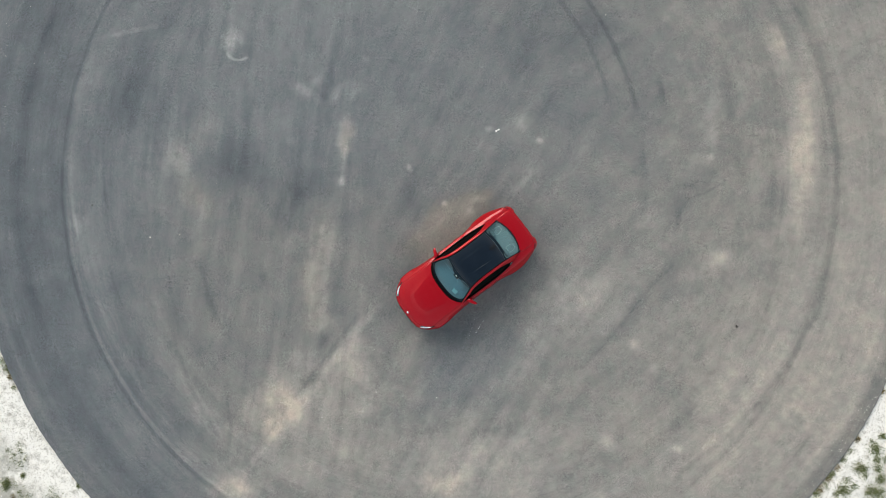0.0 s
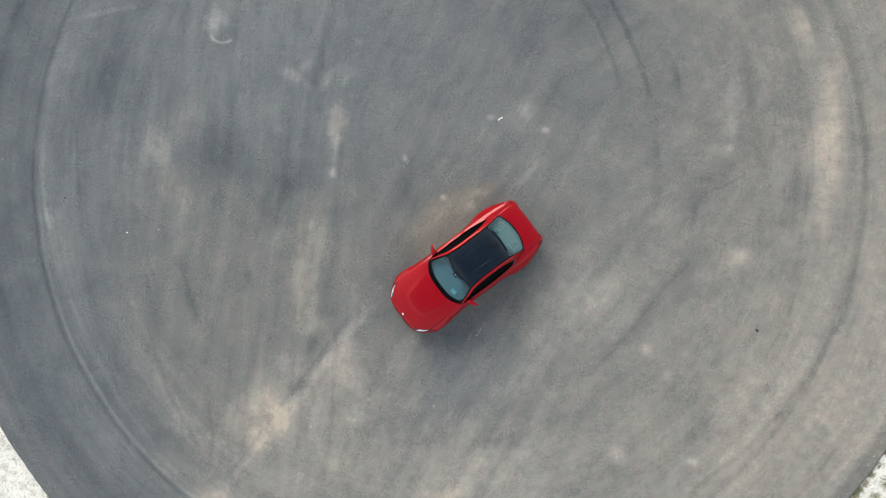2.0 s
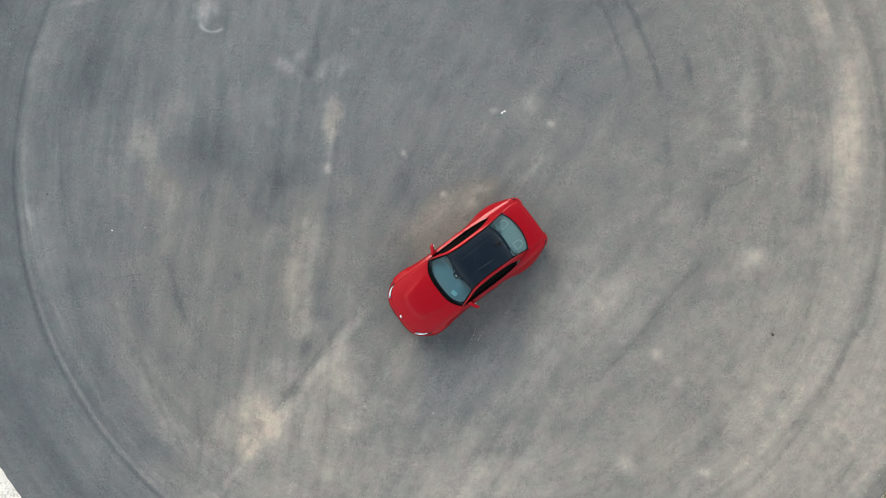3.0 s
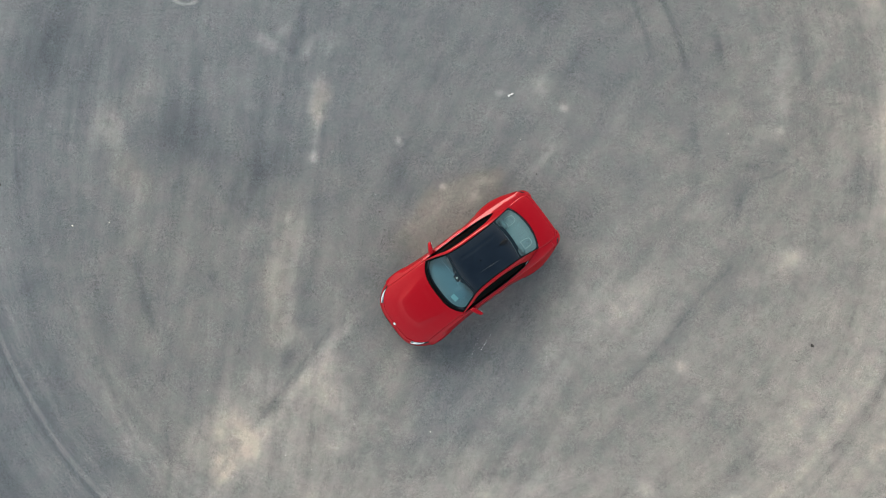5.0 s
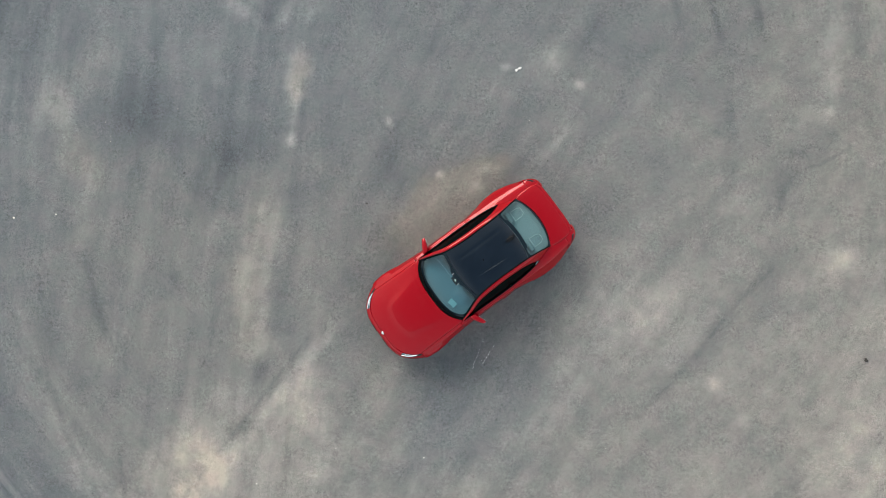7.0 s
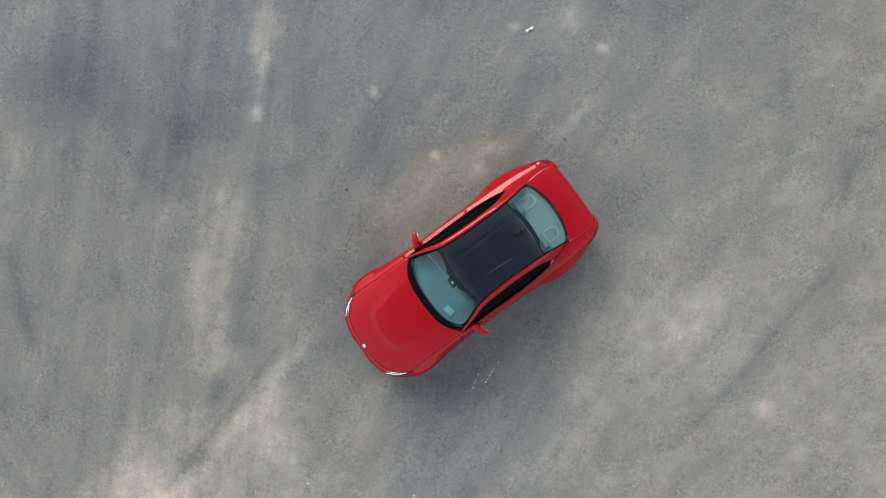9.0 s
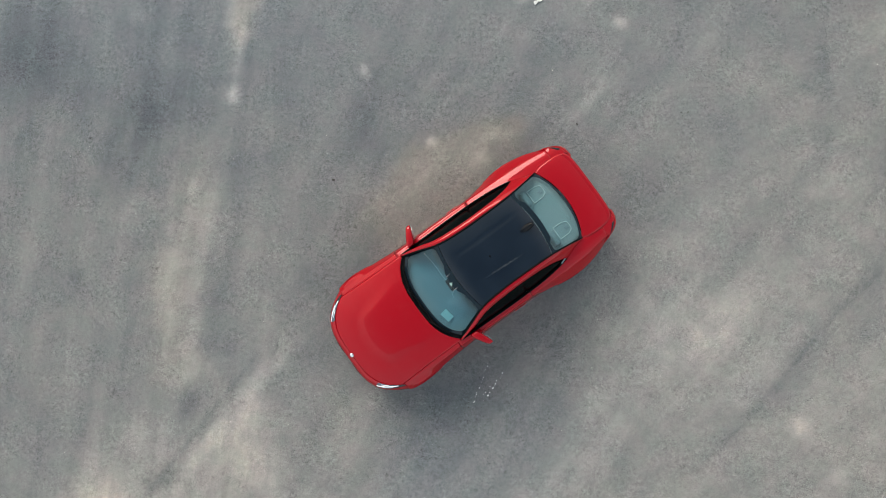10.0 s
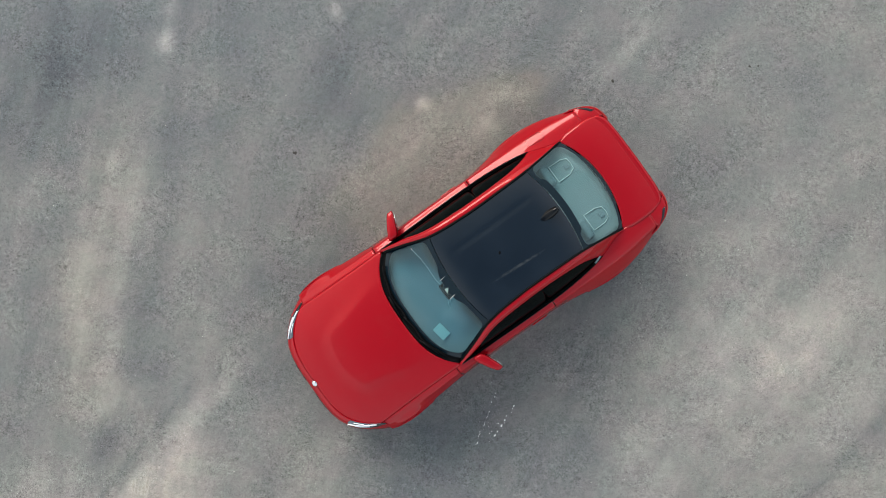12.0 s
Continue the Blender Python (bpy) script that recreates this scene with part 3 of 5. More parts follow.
    dark = stain_or_lighting(dark, -4.33, 6.60, 0.18, 1.66, -12, 0.09)
    dark = stain_or_lighting(dark, -3.31, 6.59, 0.46, 1.66, -10, 0.04)
    dark = stain_or_lighting(dark, -2.19, 0.52, 0.74, 1.11, 0, 0.08)
    dark = stain_or_lighting(dark, -4.83, -3.44, 0.30, 0.22, 0, 0.16)
    dark = stain_or_lighting(dark, -4.56, -2.39, 0.26, 0.22, 0, 0.12)
    dark = stain_or_lighting(dark, 6.32, 5.76, 0.11, 0.55, 10, 0.13)
    dark = stain_or_lighting(dark, -6.82, 3.28, 0.74, 1.48, 0, 0.05)
    dark = stain_or_lighting(dark, -7.98, 7.77, 0.07, 1.29, -15, 0.09, 0.30)
    dark = stain_or_lighting(dark, -14.69, 1.09, 0.74, 2.21, 0, 0.05)
    dark = stain_or_lighting(dark, -8.17, -1.22, 0.15, 0.74, 10, 0.08)
    dust = stain_or_lighting(dust, -4.86, -3.77, 3.14, 0.15, 53, 0.10, 0.40)
    dark = stain_or_lighting(dark, -5.04, -3.59, 2.77, 0.04, 53, 0.10, 0.60)
    dust = stain_or_lighting(dust, -3.10, -1.52, 1.11, 0.11, 42, 0.09, 0.40)
    dark = stain_or_lighting(dark, 5.28, -1.37, 2.21, 0.17, 48, 0.03, 0.40)
    dark = stain_or_lighting(dark, 4.76, 0.87, 1.11, 0.18, 60, 0.05)
    crackle = stain_or_lighting(crackle, 7.89, 2.76, 1.66, 0.83, 0, 0.50)
    crackle = stain_or_lighting(crackle, 6.81, 1.41, 0.92, 0.74, 0, 0.45)
    dust = arc(dust, -0.70, 3.06, 14.00, 1.60, -60, 30, 0.07)
    dark = arc(dark, -0.70, 3.06, 14.20, 1.80, 130, 240, 0.04)
    dark = arc(dark, -0.70, 3.06, 12.50, 0.09, 120, 242, 0.17)
    dust = arc(dust, -0.70, 3.06, 12.35, 0.08, 180, 242, 0.16)
    dust = arc(dust, -0.70, 3.06, 11.95, 0.50, 150, 200, 0.07)
    dark = arc(dark, -0.70, 3.06, 12.50, 0.15, -60, 45, 0.10)
    dust = arc(dust, -0.70, 3.06, 12.00, 0.35, -75, -5, 0.08)
    dark = arc(dark, -0.70, 3.06, 14.00, 0.35, 120, 240, 0.08)
    dark = arc(dark, -0.70, 3.06, 14.90, 0.25, 140, 240, 0.07)
    dark = arc(dark, -0.70, 3.06, 10.40, 0.22, 120, 240, 0.05)
    dark = arc(dark, -0.70, 3.06, 9.40, 0.30, 150, 200, 0.05)
    dark = arc(dark, -0.76, 3.34, 15.42, 0.45, -90, 0, 0.18)
    dark = arc(dark, -0.76, 3.34, 15.42, 0.30, 170, 260, 0.10)
    dark = arc(dark, -5.14, 2.69, 10.95, 0.12, 38.2, 11.4, 0.17)
    dark = arc(dark, -2.78, 3.90, 7.61, 0.10, 47.3, 10, 0.12)
    dust = arc(dust, -7.36, 7.34, 0.46, 0.07, -157.6, -46.2, 0.33)
    dark = arc(dark, -9.10, 10.42, 18.63, 0.05, -32.4, -46.4, 0.09)
    dust = arc(dust, -1.22, 3.67, 11.72, 0.10, 176.3, 193.7, 0.09)
    dark = arc(dark, -0.23, 0.24, 9.48, 0.12, -169.5, -141.5, 0.07)
    dark = arc(dark, -6.26, -4.95, 1.51, 0.10, 133.8, 216.8, 0.04)
    dust = arc(dust, 0.29, 0.84, 10.16, 0.14, -155.8, -141.5, 0.07)
    dust = stain_or_lighting(dust, -4.47, 0.56, 0.56, 0.89, -15, 0.07)
    dust = stain_or_lighting(dust, -4.71, -0.54, 0.48, 0.67, -10, 0.12)
    dust = stain_or_lighting(dust, -4.58, 1.33, 0.10, 0.15, 0, 0.20)
    dust = stain_or_lighting(dust, -3.71, -2.51, 0.51, 0.26, 42, 0.09)
    dust = stain_or_lighting(dust, -5.09, -2.78, 0.44, 0.29, 0, 0.10)
    dust = stain_or_lighting(dust, 0.08, 1.87, 0.29, 0.16, 30, 0.11)
    dust = stain_or_lighting(dust, -0.62, 2.15, 0.09, 0.07, 0, 0.18)
    dust = stain_or_lighting(dust, 2.91, -0.50, 0.90, 0.55, 45, 0.16)
    dust = stain_or_lighting(dust, 4.02, -0.95, 0.96, 0.31, 45, 0.12)
    dust = stain_or_lighting(dust, 2.32, -1.92, 0.55, 0.25, 45, 0.09)
    dust = stain_or_lighting(dust, 4.65, -1.96, 0.41, 0.27, 20, 0.10)
    dust = stain_or_lighting(dust, 3.52, 0.57, 0.69, 0.48, 40, 0.09)
    dust = stain_or_lighting(dust, 1.59, 2.59, 0.57, 0.13, 40, 0.10)
    dust = stain_or_lighting(dust, -5.64, 0.97, 0.45, 0.45, 0, 0.10)
    dust = stain_or_lighting(dust, -2.74, -1.19, 0.29, 0.29, 0, 0.07)
    dust = stain_or_lighting(dust, -2.22, 0.34, 0.44, 0.36, 60, 0.07)
    dust = stain_or_lighting(dust, 3.90, -1.65, 2.05, 1.16, 20, 0.06)
    # more of the car's shade on its shadow side, as dark ovals
    dark = stain_or_lighting(dark, 1.25, -0.77, 0.91, 0.42, 30, 0.03)
    dark = stain_or_lighting(dark, -0.27, -2.16, 0.92, 0.50, 10, 0.05)
    dark = stain_or_lighting(dark, -5.77, 2.00, 0.45, 1.13, -20, 0.08)
    dark = stain_or_lighting(dark, -3.02, 2.06, 0.33, 0.66, -25, 0.05)
    dark = stain_or_lighting(dark, -1.70, 2.09, 0.36, 0.58, -30, 0.03)
    dark = stain_or_lighting(dark, -4.52, -2.26, 0.19, 0.44, -30, 0.09)
    dark = stain_or_lighting(dark, -2.45, -1.25, 0.43, 0.43, 0, 0.07)
    dark = stain_or_lighting(dark, -5.59, 2.82, 0.83, 0.68, 0, 0.08)
    dark = stain_or_lighting(dark, 4.30, -1.36, 0.82, 0.15, 45, 0.03)
    dark = stain_or_lighting(dark, 2.95, 1.19, 0.56, 0.84, -40, 0.07)
    dark = stain_or_lighting(dark, 1.79, 0.10, 0.42, 0.42, 0, 0.07)
    # shade beside the right front wing, put into the dark mask
    dark = stain_or_lighting(dark, -1.71, 0.35, 0.94, 0.61, 35, 0.10)
    dark = stain_or_lighting(dark, -5.04, 2.46, 2.47, 1.65, 0, 0.09)
    # broad brownish tinge there, partly the flank's glow painted in
    dust = stain_or_lighting(dust, -0.81, 1.31, 1.37, 0.72, 35, 0.03)
    warm = stain_or_lighting(warm, -0.81, 1.31, 1.37, 0.72, 35, 0.50)
    dust = stain_or_lighting(dust, 0.55, -1.07, 2.96, 1.06, 30, 0.01)
    warm = stain_or_lighting(warm, 0.55, -1.07, 2.96, 1.06, 30, 0.25)
    dark = trail(dark, ((-12.05, 8.43), (-12.94, 6.66), (-13.22, 4.77), (-13.31, 2.88), (-13.02, 0.87)), 0.13, 0.03)
    dust = trail(dust, ((-12.18, 7.54), (-12.70, 5.77), (-12.92, 3.88), (-12.83, 2.12), (-12.60, 0.87)), 0.14, 0.08)
    dust = trail(dust, ((-12.90, 2.12), (-12.76, 1.49), (-12.62, 0.87)), 0.10, 0.12)
    dark = trail(dark, ((-13.49, 8.71), (-13.86, 7.82), (-14.20, 6.87)), 0.11, 0.10)
    dark = trail(dark, ((-11.88, 4.76), (-11.83, 3.25), (-11.67, 1.74)), 0.06, 0.10)
    dark = trail(dark, ((-11.04, 6.58), (-11.09, 5.76), (-10.92, 4.75)), 0.13, 0.07)
    dark = trail(dark, ((-4.20, 7.08), (-4.42, 6.14), (-4.74, 5.08), (-4.98, 2.60)), 0.14, 0.06)
    dark = trail(dark, ((-3.18, 6.44), (-3.63, 4.82), (-3.78, 2.84)), 0.17, 0.08)
    dark = trail(dark, ((-1.03, 4.13), (-1.52, 3.08), (-1.97, 2.03)), 0.29, 0.09)
    dark = trail(dark, ((-7.37, 2.98), (-7.39, 2.23), (-7.31, 1.48)), 0.07, 0.08)
    dark = trail(dark, ((-6.98, 8.12), (-7.21, 6.61), (-7.00, 4.72), (-7.17, 2.85)), 0.24, 0.05)
    dark = trail(dark, ((-10.00, 6.51), (-10.16, 4.74), (-10.07, 2.99)), 0.16, 0.05)
    dust = trail(dust, ((-3.39, 6.13), (-3.94, 4.52), (-3.99, 2.72), (-4.47, 0.86)), 0.32, 0.05)
    dust = stain_or_lighting(dust, -3.87, 4.14, 0.29, 0.71, 0, 0.05)
    dust = stain_or_lighting(dust, -3.96, 2.90, 0.17, 0.22, 0, 0.08)
    dust = stain_or_lighting(dust, -4.66, 1.36, 0.73, 0.98, 0, 0.05)
    dust = stain_or_lighting(dust, -7.57, 7.39, 0.37, 0.29, 20, 0.14)
    dark = stain_or_lighting(dark, -7.32, 7.26, 0.15, 0.15, 0, 0.10)
    dust = stain_or_lighting(dust, -8.20, 4.54, 0.67, 0.55, 0, 0.06)
    dust = stain_or_lighting(dust, -5.96, 4.72, 0.42, 0.73, 0, 0.06)
    dust = stain_or_lighting(dust, -5.62, 4.21, 0.15, 0.15, 0, 0.12)
    dust = stain_or_lighting(dust, -8.67, 1.86, 0.24, 0.61, -10, 0.09)
    dark = stain_or_lighting(dark, -7.56, 3.66, 0.86, 0.73, 0, 0.07)
    dark = stain_or_lighting(dark, -14.69, 1.50, 0.37, 0.29, 0, 0.09)
    dark = stain_or_lighting(dark, -15.27, 4.21, 0.37, 0.37, 0, 0.07)
    dust = stain_or_lighting(dust, -14.23, 6.93, 0.73, 0.73, 0, 0.05)
    dust = stain_or_lighting(dust, -12.33, 5.14, 0.29, 0.49, 0, 0.07)
    dust = stain_or_lighting(dust, -3.18, 6.88, 0.17, 0.11, 0, 0.12)
    dark = trail(dark, ((-4.57, 5.77), (-4.49, 5.55)), 0.13, 0.10)
    dark = trail(dark, ((6.33, 6.05), (6.43, 5.55), (6.55, 5.06)), 0.05, 0.10)
    dark = trail(dark, ((5.76, 4.64), (5.74, 3.66), (5.82, 2.68)), 0.09, 0.09)
    dark = trail(dark, ((7.00, 2.07), (6.85, 1.58), (6.71, 1.10)), 0.10, 0.12)
    dark = stain_or_lighting(dark, 7.10, 2.70, 0.29, 0.12, 0, 0.12)
    dark = trail(dark, ((9.22, 4.31), (9.10, 3.52)), 0.11, 0.10)
    dark = trail(dark, ((8.61, 3.82), (8.84, 2.91)), 0.10, 0.08)
    dark = trail(dark, ((7.22, 2.37), (7.70, 2.45), (8.36, 2.91)), 0.04, 0.14)
    dark = trail(dark, ((9.04, 4.29), (9.42, 4.34), (9.35, 4.10)), 0.03, 0.15)
    dark = trail(dark, ((5.30, 3.17), (5.67, 3.02)), 0.05, 0.10)
    dark = trail(dark, ((5.97, 2.92), (5.78, 2.01)), 0.08, 0.06)
    dark = trail(dark, ((10.53, 8.65), (11.29, 7.28), (11.73, 5.20), (11.83, 3.50), (11.71, 0.73)), 0.10, 0.08)
    dark = trail(dark, ((10.47, 8.40), (10.76, 8.03)), 0.10, 0.12)
    dust = trail(dust, ((9.92, 7.55), (10.56, 6.19), (10.77, 4.60), (10.68, 2.54), (10.53, 0.73)), 0.56, 0.07)
    dust = trail(dust, ((7.86, 5.97), (7.99, 4.62), (7.93, 3.65)), 0.24, 0.05)
    dark = trail(dark, ((8.29, 7.07), (8.57, 5.47), (8.38, 4.01)), 0.21, 0.06)
    dark = trail(dark, ((9.78, 6.44), (10.00, 4.97)), 0.14, 0.07)
    dust = trail(dust, ((7.16, 8.57), (4.48, 7.11), (2.77, 5.77)), 0.24, 0.05)
    dark = trail(dark, ((6.43, 8.33), (5.09, 7.23), (3.50, 6.01)), 0.17, 0.05)
    dust = trail(dust, ((2.34, 3.43), (1.85, 2.69), (1.36, 2.14)), 0.13, 0.08)
    dust = trail(dust, ((3.37, 3.42), (3.98, 4.28), (4.35, 4.89)), 0.21, 0.05)
    dark = trail(dark, ((3.26, 6.26), (2.52, 5.15), (2.28, 4.04)), 0.24, 0.06)
    dark = stain_or_lighting(dark, 1.55, 7.77, 0.73, 0.49, 0, 0.06)
    dust = stain_or_lighting(dust, 1.97, 4.60, 0.37, 0.29, 0, 0.08)
    dark = trail(dark, ((-8.59, 0.43), (-8.32, -0.93), (-7.84, -1.91)), 0.11, 0.09)
    dark = trail(dark, ((-7.70, -3.99), (-7.51, -5.21), (-7.56, -6.00)), 0.07, 0.09)
    dark = trail(dark, ((-6.96, 0.43), (-6.89, -0.31)), 0.10, 0.05)
    dark = stain_or_lighting(dark, -6.52, -0.18, 0.15, 0.15, 0, 0.14)
    dark = trail(dark, ((-9.65, -0.06), (-9.51, -0.81)), 0.06, 0.08)
    dark = trail(dark, ((-14.34, -0.07), (-13.98, -1.81), (-12.99, -3.91), (-11.31, -6.22)), 0.40, 0.05)
    dark = trail(dark, ((-12.82, 0.68), (-12.39, -0.81), (-11.69, -2.30), (-10.69, -4.08), (-9.38, -5.84), (-8.30, -7.04)), 0.10, 0.05)
    dust = trail(dust, ((-12.51, 0.68), (-12.10, -0.69), (-11.38, -2.23), (-10.41, -3.95), (-9.09, -5.65), (-8.06, -6.80)), 0.11, 0.07)
    dark = trail(dark, ((-11.41, -0.06), (-11.01, -1.80), (-9.85, -3.64)), 0.24, 0.05)
    dust = trail(dust, ((-10.15, -0.06), (-9.74, -2.53), (-8.59, -4.49), (-7.89, -5.58)), 0.13, 0.05)
    dust = stain_or_lighting(dust, -8.59, -4.49, 0.73, 0.61, 0, 0.05)
    dust = stain_or_lighting(dust, -7.10, -7.05, 0.34, 0.49, 0, 0.16)
    dust = stain_or_lighting(dust, -3.52, -2.99, 0.49, 0.86, -10, 0.07)
    dust = stain_or_lighting(dust, -4.09, -1.65, 0.49, 0.27, 30, 0.09)
    dust = trail(dust, ((-2.77, -1.38), (-3.53, -2.12)), 0.11, 0.12)
    dark = trail(dark, ((-3.59, -1.96), (-4.14, -2.53), (-4.78, -3.55)), 0.07, 0.05)
    dark = trail(dark, ((-5.48, -4.71), (-6.34, -5.81), (-7.07, -6.85)), 0.06, 0.10)
    dust = trail(dust, ((-3.83, -2.38), (-4.51, -3.36), (-5.24, -4.58), (-6.34, -5.99)), 0.17, 0.09)
    dark = stain_or_lighting(dark, -5.00, -3.55, 0.32, 0.17, 30, 0.12)
    dark = stain_or_lighting(dark, -4.36, -2.53, 0.37, 0.22, 40, 0.04)
    dark = stain_or_lighting(dark, -6.62, -2.70, 0.73, 0.73, 0, 0.05)
    dust = trail(dust, ((-5.11, -4.46), (-6.34, -5.69), (-6.95, -6.54)), 0.13, 0.06)
    dust = stain_or_lighting(dust, -4.49, -6.15, 1.47, 0.73, 20, 0.05)
    dark = trail(dark, ((6.48, 0.07), (5.94, -0.66), (5.15, -1.62), (4.00, -2.89)), 0.27, 0.04)
    dark = trail(dark, ((6.58, 0.13), (6.00, -0.54), (5.27, -1.44), (4.18, -2.71)), 0.06, 0.05)
    dark = trail(dark, ((6.72, 0.31), (6.12, -0.48)), 0.06, 0.08)
    dark = trail(dark, ((7.21, -4.25), (6.43, -5.21)), 0.17, 0.06)
    dark = trail(dark, ((8.48, -2.57), (7.76, -3.29), (6.08, -4.38)), 0.32, 0.05)
    dark = trail(dark, ((7.63, -3.89), (7.03, -4.61)), 0.05, 0.06)
    dust = stain_or_lighting(dust, 4.55, -5.35, 0.34, 0.42, 0, 0.10)
    dust = stain_or_lighting(dust, 8.22, 0.43, 0.24, 0.22, 0, 0.10)
    dust = stain_or_lighting(dust, 0.07, -6.11, 0.86, 0.98, 0, 0.06)
    dust = stain_or_lighting(dust, 6.03, -3.09, 0.17, 0.15, 0, 0.10)
    dust = trail(dust, ((10.76, -0.05), (9.89, -2.56), (7.97, -4.96), (5.83, -6.52)), 0.71, 0.06)
    dark = trail(dark, ((11.62, 0.67), (11.19, -1.25), (10.18, -2.98), (9.16, -4.35), (7.73, -5.67), (6.12, -7.05)), 0.10, 0.10)
    dark = trail(dark, ((9.34, -4.06), (9.10, -4.36)), 0.14, 0.08)
    dark = trail(dark, ((1.28, -6.45), (0.44, -6.70), (-0.41, -6.95)), 0.17, 0.06)
    dust = trail(dust, ((12.40, -3.86), (11.73, -4.93), (10.43, -6.36)), 0.10, 0.06)
    dark = stain_or_lighting(dark, 3.32, -6.31, 1.10, 0.61, 30, 0.05)
    dust = trail(dust, ((4.64, -6.77), (6.07, -6.05), (7.62, -4.96)), 0.32, 0.04)
    dark = trail(dark, ((1.16, -4.42), (0.68, -5.62)), 0.32, 0.05)
    dark = trail(dark, ((6.07, -6.05), (5.11, -6.53), (4.16, -7.14)), 0.11, 0.05)
    dust = trail(dust, ((2.98, -1.99), (2.13, -2.96), (0.80, -3.94)), 0.37, 0.05)
    dust = stain_or_lighting(dust, -5.19, 5.95, 0.35, 0.19, -45, 0.10)
    dust = stain_or_lighting(dust, -3.97, 5.84, 0.40, 0.19, 50, 0.09)
    dust = stain_or_lighting(dust, -3.69, 5.29, 0.21, 0.54, -5, 0.05)
    dark = stain_or_lighting(dark, -10.69, 5.77, 0.81, 0.81, 0, 0.05)
    warm = stain_or_lighting(warm, -10.69, 5.77, 1.21, 1.21, 0, -0.35)
    warm = stain_or_lighting(warm, -5.60, 4.46, 3.49, 2.15, 0, -0.20)
    # darker and bluer ovals south of the car
    dark = stain_or_lighting(dark, 0.37, -2.79, 1.07, 1.48, -30, 0.06)
    warm = stain_or_lighting(warm, 0.37, -2.79, 1.48, 1.75, -30, -0.25)
    dust = stain_or_lighting(dust, -4.68, -0.05, 0.54, 1.21, 0, 0.03)
    dark = stain_or_lighting(dark, 5.70, 2.48, 0.13, 0.94, 0, 0.06)
    dark = stain_or_lighting(dark, 6.81, 1.69, 0.13, 0.54, -10, 0.06)
    dark = stain_or_lighting(dark, 6.29, 5.71, 0.19, 0.40, 0, 0.07)
    dark = stain_or_lighting(dark, 8.26, 4.77, 0.32, 1.21, -6, 0.04)
    dark = stain_or_lighting(dark, -5.28, 2.53, 0.27, 0.16, 40, 0.09)
    dark = stain_or_lighting(dark, 6.68, -2.67, 1.61, 0.54, 35, 0.04)
    dust = stain_or_lighting(dust, 8.10, -3.56, 1.61, 0.81, 30, 0.04)
    dust = stain_or_lighting(dust, 3.60, -1.10, 1.70, 1.00, 30, 0.08)
    dust = stain_or_lighting(dust, 4.60, 0.40, 2.20, 1.60, 30, 0.05)
    # contact shade hugging the car's right flank, painted dark
    dark = stain_or_lighting(dark, 0.74, 1.92, 0.90, 0.30, 35, 0.08)
    dark = stain_or_lighting(dark, 0.00, 1.42, 1.30, 0.50, 35, 0.06)
    # red glow off the flank, put into the warm mask
    warm = stain_or_lighting(warm, 0.00, 1.42, 1.30, 0.60, 35, 0.45)
    dust = stain_or_lighting(dust, -7.18, -6.75, 1.30, 0.80, 20, 0.08)
    warm = stain_or_lighting(warm, -9.0, 8.5, 8.0, 4.0, 0, -0.35)
    # warm dust beside the car and its red flank's bounced light, put into colour
    warm = stain_or_lighting(warm, -0.25, 1.75, 1.15, 0.60, 36, 0.30)
    warm = stain_or_lighting(warm, 0.44, 2.30, 0.26, 0.14, 10, 0.95)
    dust = stain_or_lighting(dust, 0.44, 2.30, 0.24, 0.11, 10, 0.10)
    warm = stain_or_lighting(warm, 0.21, 1.86, 0.20, 0.17, 30, 0.85)
    dust = stain_or_lighting(dust, 0.21, 1.86, 0.18, 0.15, 30, 0.10)
    warm = stain_or_lighting(warm, -0.22, 1.42, 0.36, 0.20, 38, 0.70)
    dust = stain_or_lighting(dust, -0.22, 1.42, 0.31, 0.17, 38, 0.02)
    warm = stain_or_lighting(warm, -1.13, 1.08, 0.36, 0.20, 20, 0.55)
    dust = stain_or_lighting(dust, -1.13, 1.08, 0.33, 0.18, 20, 0.02)
    warm = stain_or_lighting(warm, -1.02, 1.82, 0.38, 0.21, 15, 0.22)
    dust = stain_or_lighting(dust, -1.02, 1.82, 0.38, 0.21, 15, 0.05)
    warm = stain_or_lighting(warm, -0.43, 1.03, 0.40, 0.14, 35, 0.60)
    warm = stain_or_lighting(warm, -1.35, 0.61, 0.21, 0.11, 20, 0.25)
    return {"dust": dust, "dark": dark, "warm": warm, "crackle": np.clip(crackle, 0, 1)}


